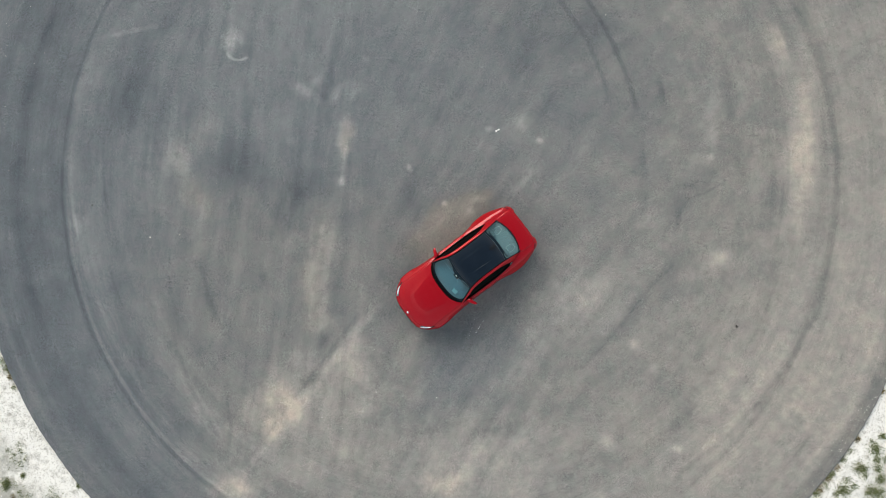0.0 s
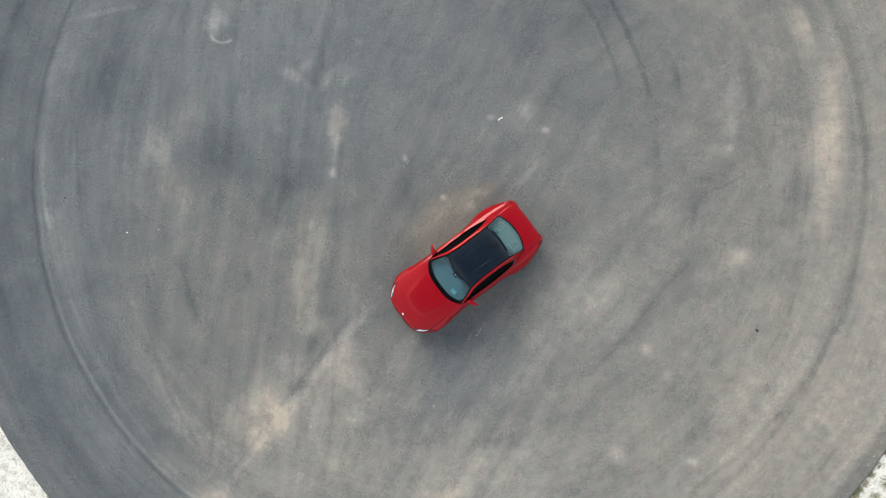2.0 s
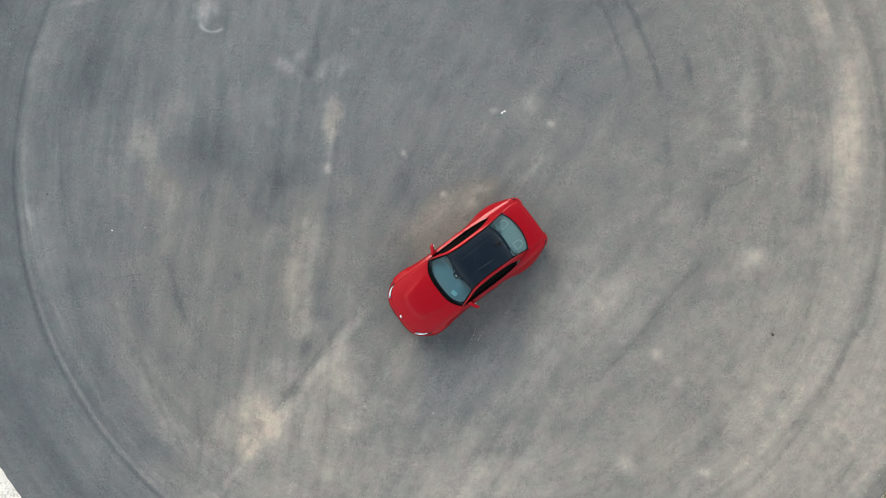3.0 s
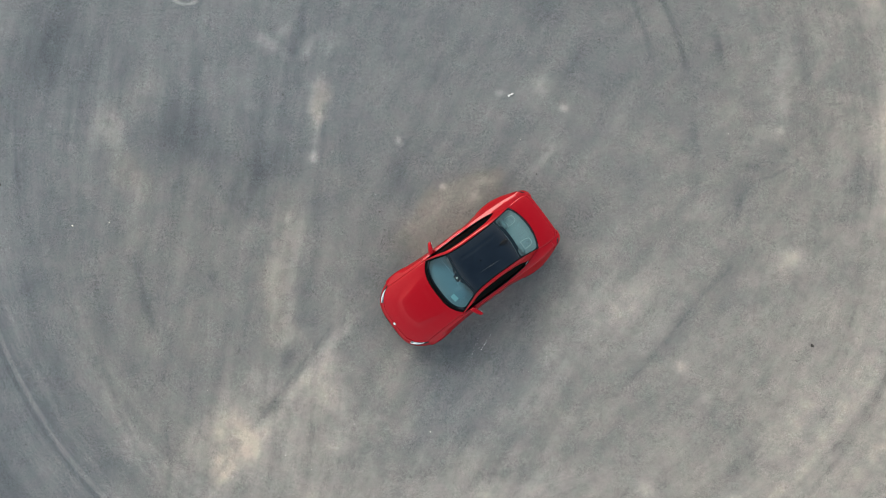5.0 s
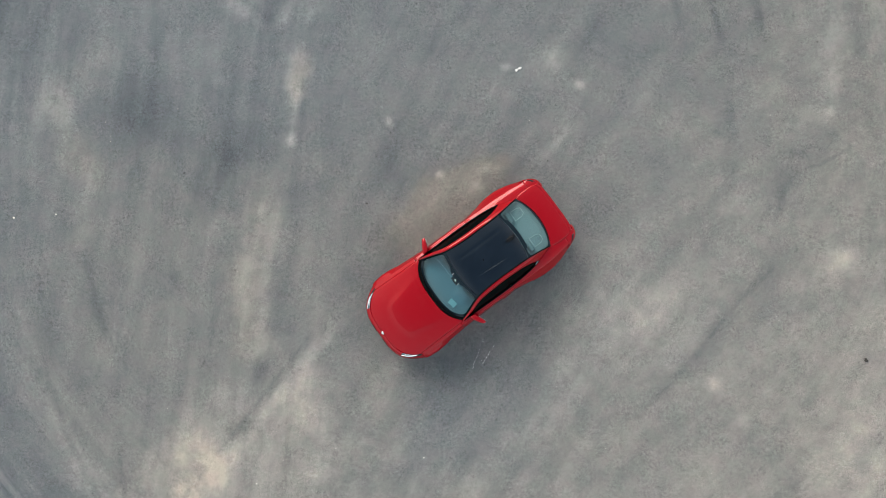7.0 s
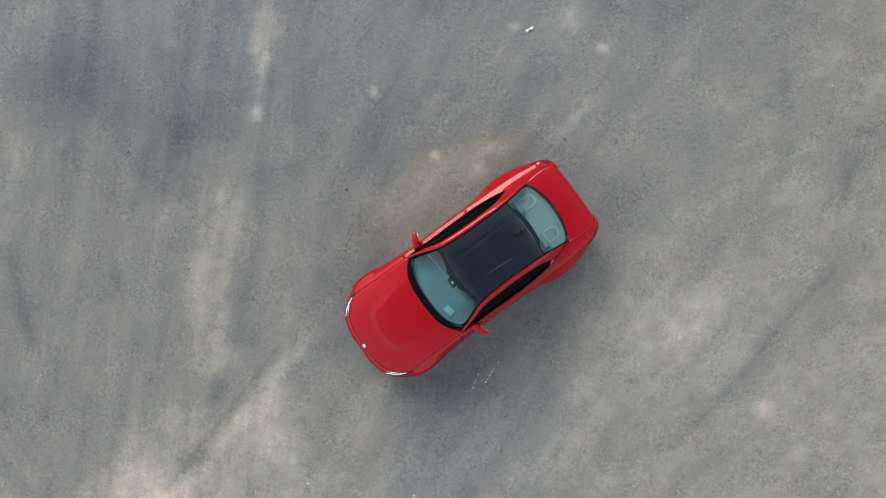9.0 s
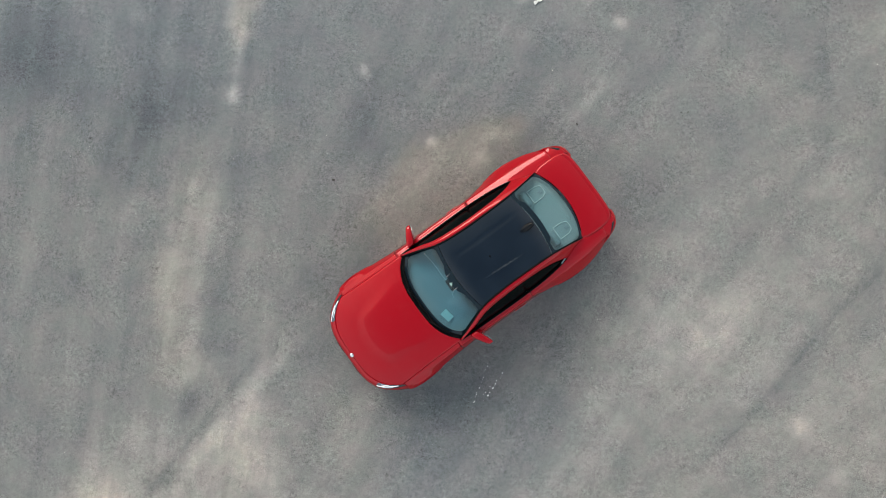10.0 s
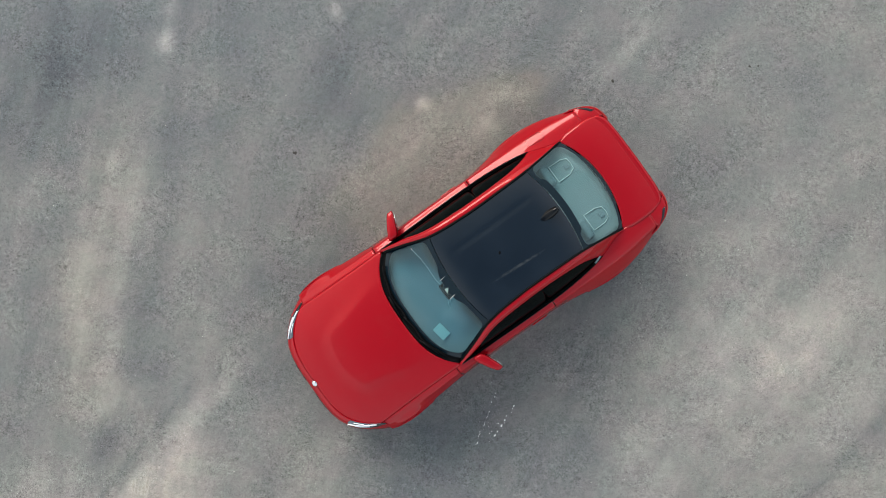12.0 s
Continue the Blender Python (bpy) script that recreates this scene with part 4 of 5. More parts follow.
def build_pad():
    """The round asphalt slab with a crumbling rim."""
    n = 1200
    ang = np.arange(n) * math.tau / n
    wobble = np.array([edge_wobble(a) for a in ang])
    rings = [np.full(n, r) for r in np.arange(0.065, PAD_R - 0.25, 0.065)]
    flat = len(rings)
    rings += [PAD_R - 0.15 + wobble, PAD_R - 0.02 + wobble, PAD_R + 0.015 + wobble, PAD_R + 0.04 + wobble]
    zs = [0.0] * flat + [0.0, -0.004, -0.04, -0.14]
    co = [np.array([[PAD_X, PAD_Y, 0.0]])]
    for r, z in zip(rings, zs):
        co.append(np.column_stack([PAD_X + r * np.cos(ang), PAD_Y + r * np.sin(ang), np.full(n, z)]))
    co = np.concatenate(co)
    k = np.arange(n)
    nxt = (k + 1) % n
    quads = np.concatenate([np.column_stack([1 + i * n + k, 1 + (i + 1) * n + k, 1 + (i + 1) * n + nxt, 1 + i * n + nxt]) for i in range(len(rings) - 1)])
    faces = [(0, 1 + a, 1 + (a + 1) % n) for a in range(n)] + quads.tolist()
    me = bpy.data.meshes.new("asphalt_pad")
    me.from_pydata(co.tolist(), [], faces)
    for key, values in wear_and_lighting_masks(co[:, 0], co[:, 1]).items():
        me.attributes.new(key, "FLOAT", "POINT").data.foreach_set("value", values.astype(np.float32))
    tagged(part("pavement", me, ASPHALT, smooth=False), "worn grey asphalt turning circle with tyre marks, dust and painted-in shade and glow", "asphalt", kind="structure")


build_ground()
build_pad()

# ---- the car: x forward, y to its left, z up ----
LENGTH, WHEEL_F, WHEEL_R, WHEEL_RAD = 4.60, 1.43, -1.315, 0.335
ARCH = 0.375
KX = (1.75, 1.45, 1.10, 0.70, 0.20, -0.30, -0.70, -1.00, -1.30, -1.70, -2.00)
# flank, from the top: edge, inner and outer line of the shoulder, widest line, lower door, sill
SIDE_Y0 = curve(KX, (0.815, 0.80, 0.79, 0.785, 0.79, 0.795, 0.79, 0.77, 0.725, 0.604, 0.635))
SIDE_Z0 = curve(KX, (0.745, 0.82, 0.875, 0.925, 0.945, 0.955, 0.965, 0.975, 0.99, 1.005, 0.985))
SIDE_YA = curve(KX, (0.832, 0.822, 0.808, 0.798, 0.802, 0.807, 0.802, 0.792, 0.777, 0.745, 0.720))
SIDE_ZA = curve(KX, (0.738, 0.813, 0.869, 0.921, 0.941, 0.951, 0.961, 0.967, 0.974, 0.980, 0.972))
SIDE_Y1 = curve(KX, (0.885, 0.868, 0.868, 0.855, 0.862, 0.864, 0.862, 0.860, 0.855, 0.835, 0.796))
SIDE_Z1 = curve(KX, (0.70, 0.782, 0.835, 0.890, 0.911, 0.922, 0.931, 0.933, 0.936, 0.940, 0.938))
SIDE_Y2 = curve(KX, (0.945, 0.965, 0.945, 0.92, 0.91, 0.91, 0.918, 0.955, 0.985, 0.960, 0.862))
SIDE_Z2 = curve(KX, (0.61, 0.725, 0.66, 0.63, 0.61, 0.61, 0.63, 0.68, 0.73, 0.735, 0.74))
SIDE_Y3 = curve(KX, (0.935, 0.945, 0.92, 0.895, 0.885, 0.885, 0.895, 0.93, 0.965, 0.94, 0.85))


def creased(values, u):
    """A line through the values that keeps its corners, slightly rounded."""
    n = len(values) - 1
    flat = sum(np.interp(min(n, max(0, u + k)), range(n + 1), values) for k in (-0.2, -0.1, 0.0, 0.1, 0.2)) / 5
    if u < 0.2 or u > n - 0.2:
        flat = np.interp(u, range(n + 1), values)
    return 0.7 * flat + 0.3 * curve(range(n + 1), values)(u)


def side(x, u):
    """The flank at station x: u 0 at the top edge, 5 at the sill. Returns y, z."""
    ys = [SIDE_Y0(x), SIDE_YA(x), SIDE_Y1(x), SIDE_Y2(x), SIDE_Y3(x), 0.87]
    zs = [SIDE_Z0(x), SIDE_ZA(x), SIDE_Z1(x), SIDE_Z2(x), 0.40, 0.20]
    above = creased(ys, u), creased(zs, u)
    for c in (WHEEL_F, WHEEL_R):
        if abs(x - c) < ARCH:
            # the lower flank ends at the wheel opening, in a lip
            low = WHEEL_RAD + math.sqrt(ARCH ** 2 - (x - c) ** 2)
            zs[3] = max(zs[3], low + 0.015)
            zs[4], zs[5] = max(zs[4], low + 0.004), max(zs[5], low)
            k = smooth(ARCH, 0.7 * ARCH, abs(x - c))
            ys[4] += k * (ys[3] + 0.006 - ys[4])
            ys[5] += k * (ys[3] + 0.012 - ys[5])
    k = smooth(2.8, 3.3, u)
    return float(above[0] * (1 - k) + creased(ys, u) * k), float(above[1] * (1 - k) + creased(zs, u) * k)


def hood_centre(x):
    return HOOD_Z(x)


HOOD_Z = curve((0.62, 0.90, 1.30, 1.70, 1.95, 2.16), (1.005, 0.99, 0.955, 0.895, 0.83, 0.755))


def hood_front(y):
    return 2.145 - 0.86 * y ** 4


def cowl(y):
    return 0.885 - 0.12 * y * y - 0.62 * y ** 4


def top_z(x, y):
    """Height of the bonnet at a place in plan."""
    c, e, w = hood_centre(x), SIDE_Z0(min(x, 1.9)), SIDE_Y0(min(x, 1.75))
    if x > 1.9:
        e -= (x - 1.9) * 0.35
    z = c - (c - e) * (abs(y) / w) ** 2.3
    # the raised field in the middle of the bonnet
    half = 0.50 - 0.15 * smooth(0.85, 1.72, x)
    out = math.hypot(max(0.0, abs(y) - half + 0.05), max(0.0, x - 1.70 + 0.7 * y * y)) - 0.05
    fall = min(1.0, max(0.0, out / 0.17))
    rise = (1 - fall) ** 2 * (0.25 + 0.75 * smooth(0.9, 1.6, x))
    return z + 0.022 * rise


# the roof rail: upper edge beside roof and glass, lower edge over the side windows
RX = (0.64, 0.37, 0.11, -0.30, -0.80, -1.18, -1.45, -1.72)
RAIL_Y = curve(RX, (0.755, 0.662, 0.567, 0.522, 0.520, 0.532, 0.562, 0.600))
RAIL_Z = curve(RX, (0.965, 1.175, 1.335, 1.372, 1.352, 1.295, 1.165, 1.015))
OX = (0.64, 0.37, 0.11, -0.30, -0.80, -1.12, -1.37)
OUT_Y = curve(OX, (0.778, 0.728, 0.648, 0.612, 0.612, 0.640, 0.705))
OUT_Z = curve(OX, (0.940, 1.11, 1.265, 1.305, 1.275, 1.175, 0.998))


def windscreen(u, v, lift=0.0):
    """u 0 at the cowl, 1 at the roof; v across from right to left."""
    s = 2 * v - 1
    yb, yt = 0.735 * s, 0.545 * s
    xb, xt = cowl(yb) - 0.070, 0.165 - 0.24 * yt * yt
    zb, zt = 0.985 - 0.02 * s * s, 1.347 - 0.010 * s * s
    bulge = 0.026 * math.sin(math.pi * u) * (1 - 0.6 * s * s)
    return (xb + (xt - xb) * u + 0.5 * bulge, yb + (yt - yb) * u, zb + (zt - zb) * u + bulge + lift)


def rear_window(u, v, lift=0.0):
    """u 0 at the roof, 1 at the boot lid."""
    s = 2 * v - 1
    yt, yb = 0.519 * s, 0.590 * s
    xt, xb = -1.255 + 0.24 * yt * yt, -1.855 + 0.42 * yb * yb
    zt, zb = 1.307 - 0.015 * s * s, 1.030 - 0.02 * s * s
    bulge = 0.03 * math.sin(math.pi * u) * (1 - 0.5 * s * s)
    return (xt + (xb - xt) * u - 0.4 * bulge, yt + (yb - yt) * u, zt + (zb - zt) * u + bulge + lift)


def roof(u, v, lift=0.0):
    """u 0 in front, 1 at the rear window."""
    s = 2 * v - 1
    x0 = windscreen(1, v)[0] - 0.008
    x1 = rear_window(0, v)[0] + 0.008
    x = x0 + (x1 - x0) * u
    w = RAIL_Y(x) - 0.016
    crown = 0.040 * (1 - abs(s) ** 2.2)
    # two shallow pressed channels
    crown -= 0.004 * math.exp(-((abs(s) - 0.52) / 0.05) ** 2) * smooth(0.05, 0.2, u) * smooth(0.97, 0.8, u)
    return (x, w * s, RAIL_Z(x) + crown - 0.008 + lift)


def boot_side(x):
    return curve((-1.70, -1.80, -2.00, -2.15, -2.26), (0.602, 0.634, 0.645, 0.635, 0.60))(x)


def boot(u, v):
    s = 2 * v - 1
    xf = -1.866 + 0.42 * (0.615 * s) ** 2
    xr = -2.245 + 0.04 * abs(s) ** 8
    x = xf + (xr - xf) * u
    y = (boot_side(x) - 0.006) * s
    z = 1.035 - 0.03 * u - 0.035 * abs(s) ** 2.5 + 0.012 * math.sin(math.pi * u)
    return (x, y, z)


def spoiler(u, v):
    s = 2 * v - 1
    y = 0.60 * s
    x = -2.215 - 0.085 * u + 0.06 * abs(s) ** 9 - 0.01 * (1 - s * s)
    z = 1.001 - 0.035 * abs(s) ** 2.5 + 0.022 * math.sin(min(1, u * 1.1) * math.pi / 2) - 0.022 * (max(0, u - 0.6) / 0.4) ** 1.3
    return (x, y, z)


def nose(u, v):
    """Front bumper: u 0 at the bonnet's edge, 1 under the chin; v from right to left."""
    s = 2 * v - 1
    lv = 4 * u
    y = curve(range(5), (0.822, 0.895, 0.95, 0.945, 0.90))(lv) * math.copysign(abs(s) ** 0.85, s)
    x0 = curve(range(5), (2.148, 2.218, 2.262, 2.252, 2.19))(lv)
    k = curve(range(5), (0.87, 0.77, 0.665, 0.65, 0.65))(lv)
    z = curve(range(5), (0.745, 0.68, 0.51, 0.32, 0.19))(lv)
    z += 0.004 * math.cos(s * math.pi)
    return (x0 - k * y ** 4, y, z)


def tail(u, v):
    """Rear bumper: u 0 at the boot lid's edge."""
    s = 2 * v - 1
    lv = 4 * u
    y = curve(range(5), (0.80, 0.845, 0.85, 0.845, 0.81))(lv) * math.copysign(abs(s) ** 0.8, s)
    x0 = curve(range(5), (-2.275, -2.315, -2.305, -2.30, -2.22))(lv)
    z = curve(range(5), (0.965, 0.86, 0.62, 0.36, 0.20))(lv) - 0.02 * abs(s) ** 4 * (1 - u)
    ear = 0.026 * smooth(0.47, 0.50, abs(y)) * math.exp(-((lv - 0.5) / 1.3) ** 4)
    return (x0 + 1.85 * abs(y) ** 9.6 - ear, y, z)


def build_car():
    car = new("car")
    tagged(car, "red two-door coupe with a black roof, parked on asphalt", "car")

    def put(name, me, mat, parent=car, label="", t=0.012):
        ob = part(name, me, mat, parent, label)
        return thick(ob, t) if t else ob

    # bonnet and the dark bay that shows in its seams
    def hood(u, v, grow=0.0, drop=0.0):
        s = 2 * v - 1
        y = s * (0.795 + grow)
        x1 = hood_front(y) + grow
        x0 = cowl(min(abs(y), 0.74)) + 0.012 - grow
        x = x0 + (x1 - x0) * u
        w = SIDE_Y0(min(x, 1.75)) - 0.0025 + grow
        y = w * s
        x = cowl(min(abs(y), 0.74)) + 0.012 - grow + (hood_front(y) + grow - cowl(min(abs(y), 0.74)) - 0.012 + grow) * u
        return (x, y, top_z(x, y) - drop)

    put("hood", sheet(hood, 60, 56), PAINT, label="red bonnet with a raised middle field")
    put("engine_bay", sheet(lambda u, v: hood(u, v, 0.025, 0.03), 24, 24), BLACK_INNER, t=0)

    # bumpers
    fb = put("front_bumper", sheet(nose, 28, 72), PAINT, label="red front bumper")
    rb = put("rear_bumper", sheet(tail, 28, 72, True), PAINT, label="red rear bumper")
    for sgn in (1, -1):
        def grille(u, v):
            x, y, z = nose(0.38 + 0.28 * u, 0.5 + sgn * (0.035 + 0.10 * v))
            return (x + 0.004, y, z)
        part("grille", sheet(grille, 8, 8, sgn < 0), BLACK_PLASTIC, fb, "black grille opening")
    def intake(u, v):
        x, y, z = nose(0.74 + 0.16 * u, 0.22 + 0.56 * v)
        return (x + 0.005, y, z)
    part("air_intake", sheet(intake, 6, 24), BLACK_PLASTIC, fb, "black lower air intake")
    def diffuser(u, v):
        x, y, z = tail(0.80 + 0.16 * u, 0.2 + 0.6 * v)
        return (x - 0.005, y, z)
    part("diffuser", sheet(diffuser, 6, 24, True), BLACK_PLASTIC, rb, "black plastic diffuser")
    plate = rounded_box(0.012, 0.52, 0.11, 0.004, (-2.318, 0, 0.70))
    part("number_plate", plate, PAPER, rb, "blank white plate")
    # badge: a small round disc on the seam
    bm = lathe([(0.001, 0.012), (0.018, 0.011), (0.034, 0.007), (0.037, 0.0), (0.001, 0.0)], 24, "Z")
    bd = part("badge", bm, CHROME, car, "small round silver badge")
    bd.matrix_basis = pose(2.150, 0, 0.766, 0, 32, 0)
    bm = lathe([(0.001, 0.0135), (0.024, 0.0125), (0.024, 0.008), (0.001, 0.008)], 24, "Z")
    part("badge_face", bm, plain("badge_white", (0.7, 0.73, 0.78), 0.25, 0, 1.0), bd)
    bm = lathe([(0.001, 0.012), (0.018, 0.011), (0.034, 0.007), (0.037, 0.0), (0.001, 0.0)], 24, "Z")
    bt = part("badge", bm, CHROME, car, "small round silver badge")
    bt.matrix_basis = pose(-2.312, 0, 0.90, 0, -78, 0)

    for sgn in (1, -1):
        fl = sgn > 0
        def flank(xa, xb, u0=0.0, u1=5.0, inset=0.0):
            def fn(u, v):
                x = xa + (xb - xa) * u
                y, z = side(x, u0 + (u1 - u0) * v)
                return (x, sgn * (y - inset), z)
            return fn
        put("front_fender", sheet(flank(1.742, 0.706), 44, 50, fl), PAINT, label="red front wing")
        door = put("door", sheet(flank(0.698, -0.606), 40, 50, fl), PAINT, label="red door")
        quarter = put("rear_quarter_panel", sheet(flank(-0.614, -2.05), 60, 50, fl), PAINT, label="red rear wing flared over the wheel")
        put("inner_shell", sheet(flank(1.70, -1.95, 0.0, 5.0, 0.025), 80, 18, fl), BLACK_INNER, t=0)
        # roof rail, from the foot of the windscreen pillar down to the boot
        def rail(u, v):
            x = 0.64 - 2.36 * u
            a = (x, RAIL_Y(x), RAIL_Z(x))
            k = smooth(-1.30, -1.40, x)
            b = (x, OUT_Y(max(x, -1.37)) * (1 - k) + (SIDE_Y0(x) + 0.004) * k, OUT_Z(max(x, -1.37)) * (1 - k) + (SIDE_Z0(x) + 0.002) * k)
            p = lerp(a, b, v)
            k = 0.02 * math.sin(math.pi * v) * (1 - 0.7 * smooth(-1.2, -1.65, x))
            return (p[0], sgn * (p[1] + k * 0.7), p[2] + k)
        put("roof_rail", sheet(rail, 80, 10, fl), PAINT, label="red roof rail")
        # black seal along the roof's edge
        seal = [(x, sgn * (RAIL_Y(x) - 0.006), RAIL_Z(x) + 0.001) for x in np.linspace(0.60, -1.70, 60)]
        part("roof_seal", tube(seal, 0.012, 6), BLACK_PLASTIC, car)
        # side windows
        def pane(xa, xb):
            def fn(u, v):
                x = xa + (xb - xa) * u
                a = (x, OUT_Y(x) - 0.012, OUT_Z(x) - 0.004)
                b = (x, SIDE_Y0(x) - 0.022, SIDE_Z0(x) - 0.006)
                p = lerp(a, b, v)
                return (p[0], sgn * (p[1] + 0.012 * math.sin(math.pi * v)), p[2])
            return fn
        put("window_glass", sheet(pane(0.60, -0.578), 24, 8, fl), TINTED, door, "dark tinted door glass", 0.004)
        put("window_glass", sheet(pane(-0.582, -1.35), 16, 8, fl), TINTED, quarter, "dark tinted quarter glass", 0.004)
        def post(u, v):
            x = -0.552 - 0.056 * u
            a = (x, OUT_Y(x) - 0.022, OUT_Z(x) - 0.010)
            b = (x, SIDE_Y0(x) - 0.034, SIDE_Z0(x) - 0.010)
            p = lerp(a, b, v)
            return (p[0], sgn * (p[1] + 0.010 * math.sin(math.pi * v)), p[2])
        put("door_post", sheet(post, 3, 8, fl), BLACK_INNER, car, "black post between the side windows", 0.01)
        belt = [(x, sgn * (SIDE_Y0(x) - 0.006), SIDE_Z0(x) + 0.004) for x in np.linspace(0.62, -1.36, 50)]
        part("window_trim", tube(belt, 0.011, 6), BLACK_PLASTIC, car, "black trim below the side windows")
        # a reflection in the left quarter glass, built as a pale bar
        if fl:
            part("glass_reflection", tube([(-1.235, 0.722, 1.045), (-1.285, 0.705, 1.052), (-1.325, 0.692, 1.052)], 0.012, 6), DASH, quarter, "pale grey bar standing in for a reflection in the quarter glass")
        # door handle
        hy, hz = side(-0.38, 2.8)
        bm = rounded_box(0.21, 0.02, 0.026, 0.009, (-0.38, sgn * (hy - 0.002), hz))
        part("door_handle", bm, PAINT, door)
        # door mirror
        mir = new("door_mirror")
        mir.parent = car
        mir["label"] = "red door mirror on a black foot"
        def shell(u, v):
            a, b = u * math.tau, (v - 0.5) * math.pi
            ca, sa = math.cos(a), math.sin(a)
            q, round_end = 0.5, max(0.0, math.cos(b)) ** 0.32
            ex = math.copysign(abs(ca) ** q, ca) * round_end
            ez = math.copysign(abs(sa) ** q, sa) * round_end
            ey = math.copysign(abs(math.sin(b)) ** 0.8, math.sin(b))
            # x thickness, y reach, z height; the outer end sweeps back and tapers
            y = 0.925 + 0.140 * ey
            front = 0.082 - 0.026 * ey
            x = 0.345 - 0.40 * (y - 0.925) + ex * (front if ex > 0 else 0.036)
            return (x, sgn * y, 1.005 + (0.074 - 0.014 * ey) * ez)
        part("mirror_housing", sheet(shell, 28, 14, not fl), PAINT, mir)
        part("mirror_foot", tube([(0.43, sgn * 0.765, 0.945), (0.40, sgn * 0.81, 0.965), (0.385, sgn * 0.86, 0.985)], 0.022, 8), BLACK_PLASTIC, mir, "black mirror foot")
        def mglass(u, v):
            y = 0.84 + 0.185 * v
            return (0.299 - 0.42 * (y - 0.925), sgn * y, 0.955 + 0.10 * u)
        put("mirror_glass", sheet(mglass, 2, 2, not fl), CHROME, mir, "mirror glass", 0.003)
        # headlight: clear slim lamp on the corner
        lamp = new("headlight")
        lamp.parent = car
        lamp["label"] = "slim clear headlight with bright tubes"
        def on_nose(u, yy, lift):
            lo, hi = 0.5, 1.0
            for _ in range(30):
                mid = (lo + hi) / 2
                if nose(u, mid)[1] < yy:
                    lo = mid
                else:
                    hi = mid
            x, y, z = nose(u, lo)
            return (x + lift, sgn * (y + lift * 0.6), z + lift)
        def bowl(u, v):
            w = math.sin(math.pi * min(1, 0.12 + v * 0.88)) ** 0.6
            return on_nose(0.005 + 0.27 * u * w, 0.575 + 0.285 * v, 0.004)
        put("lamp_cover", sheet(lambda u, v: bowl(u, 0.76 * v), 8, 24, not fl), LAMP_GLASS, lamp, "clear blue-grey lamp cover", 0.004)
        put("lamp_bezel", sheet(lambda u, v: bowl(u, 0.76 + 0.24 * v), 8, 10, not fl), BLACK_GLOSS, lamp, "black lamp bezel", 0.004)
        for ua, ub, ya, yb, thickness in ((0.205, 0.04, 0.590, 0.785, 0.0085), (0.06, 0.035, 0.620, 0.700, 0.006), (0.19, 0.13, 0.66, 0.76, 0.007)):
            pts = [on_nose(ua + (ub - ua) * i / 8, ya + (yb - ya) * i / 8, 0.008) for i in range(9)]
            part("light_tube", tube(pts, thickness, 6), LAMP_WHITE, lamp, "bright lamp tube")
        # deck corner between rear wing and bumper
        def corner(u, v):
            y, z = side(-2.048, 2.1 * v)
            a = (-2.048, sgn * y, z)
            w = 0.5 + 0.5 * sgn * ((0.56 + 0.24 * v) / 0.80) ** 1.25
            b = tail(0.0, w)
            p = lerp(a, b, u)
            return (p[0], p[1], p[2] + 0.006 * math.sin(math.pi * u))
        put("rear_corner", sheet(corner, 8, 14, fl), PAINT, car, "red rear corner")
        # tail light wraps round the corner
        tl = new("tail_light")
        tl.parent = car
        tl["label"] = "red and smoked tail light"
        def on_tail(u, yy, lift):
            lo, hi = 0.5, 1.0
            for _ in range(30):
                mid = (lo + hi) / 2
                if tail(u, mid)[1] < yy:
                    lo = mid
                else:
                    hi = mid
            x, y, z = tail(u, lo)
            return (x - lift, sgn * (y + lift * 0.6), z + lift * 0.5)
        put("lens", sheet(lambda u, v: on_tail(0.04 + 0.26 * u, 0.47 + 0.362 * v, 0.008), 8, 20, fl), LAMP_RED, tl, "red lens", 0.006)
        def smoked(u, v):
            p = corner(0.72 + 0.22 * u - 0.25 * v * (1 - v), 0.42 + 0.55 * v)
            return (p[0], p[1], p[2] + 0.005)
        put("smoked_lens", sheet(smoked, 4, 12, fl), BLACK_GLOSS, tl, "smoked lens edge", 0.004)
        # wheels
        for cx in (WHEEL_F, WHEEL_R):
            wheel = new("wheel")
            wheel.parent = car
            wheel["label"] = "dark alloy wheel with a low tyre"
            wheel.matrix_basis = pose(cx, sgn * 0.815, WHEEL_RAD)
            prof = [(0.245, -0.11), (0.30, -0.135), (0.325, -0.125), (0.335, -0.09), (0.335, 0.09), (0.325, 0.125), (0.30, 0.135), (0.245, 0.11)]
            part("tyre", lathe(prof, 48), RUBBER, wheel)
            bm = lathe([(0.215, -0.10), (0.248, -0.105), (0.248, 0.105), (0.215, 0.10)], 40)
            o = sgn * 0.075
            for k in range(5):
                for d in (-0.13, 0.13):
                    a = k * math.tau / 5 + d
                    b = k * math.tau / 5 + d * 1.4
                    sp = tube([(0.05 * math.cos(a), o, 0.05 * math.sin(a)), (0.235 * math.cos(b), o * 1.15, 0.235 * math.sin(b))], 0.014, 5)
                    tmp = bpy.data.meshes.new("spoke")
                    sp.to_mesh(tmp)
                    sp.free()
                    bm.from_mesh(tmp)
                    bpy.data.meshes.remove(tmp)
            hub = lathe([(0.001, o - 0.03), (0.06, o - 0.03), (0.055, o + sgn * 0.02), (0.001, o + sgn * 0.025)], 20)
            tmp = bpy.data.meshes.new("hub")
            hub.to_mesh(tmp)
            hub.free()
            bm.from_mesh(tmp)
            bpy.data.meshes.remove(tmp)
            part("rim", bm, ALLOY, wheel)
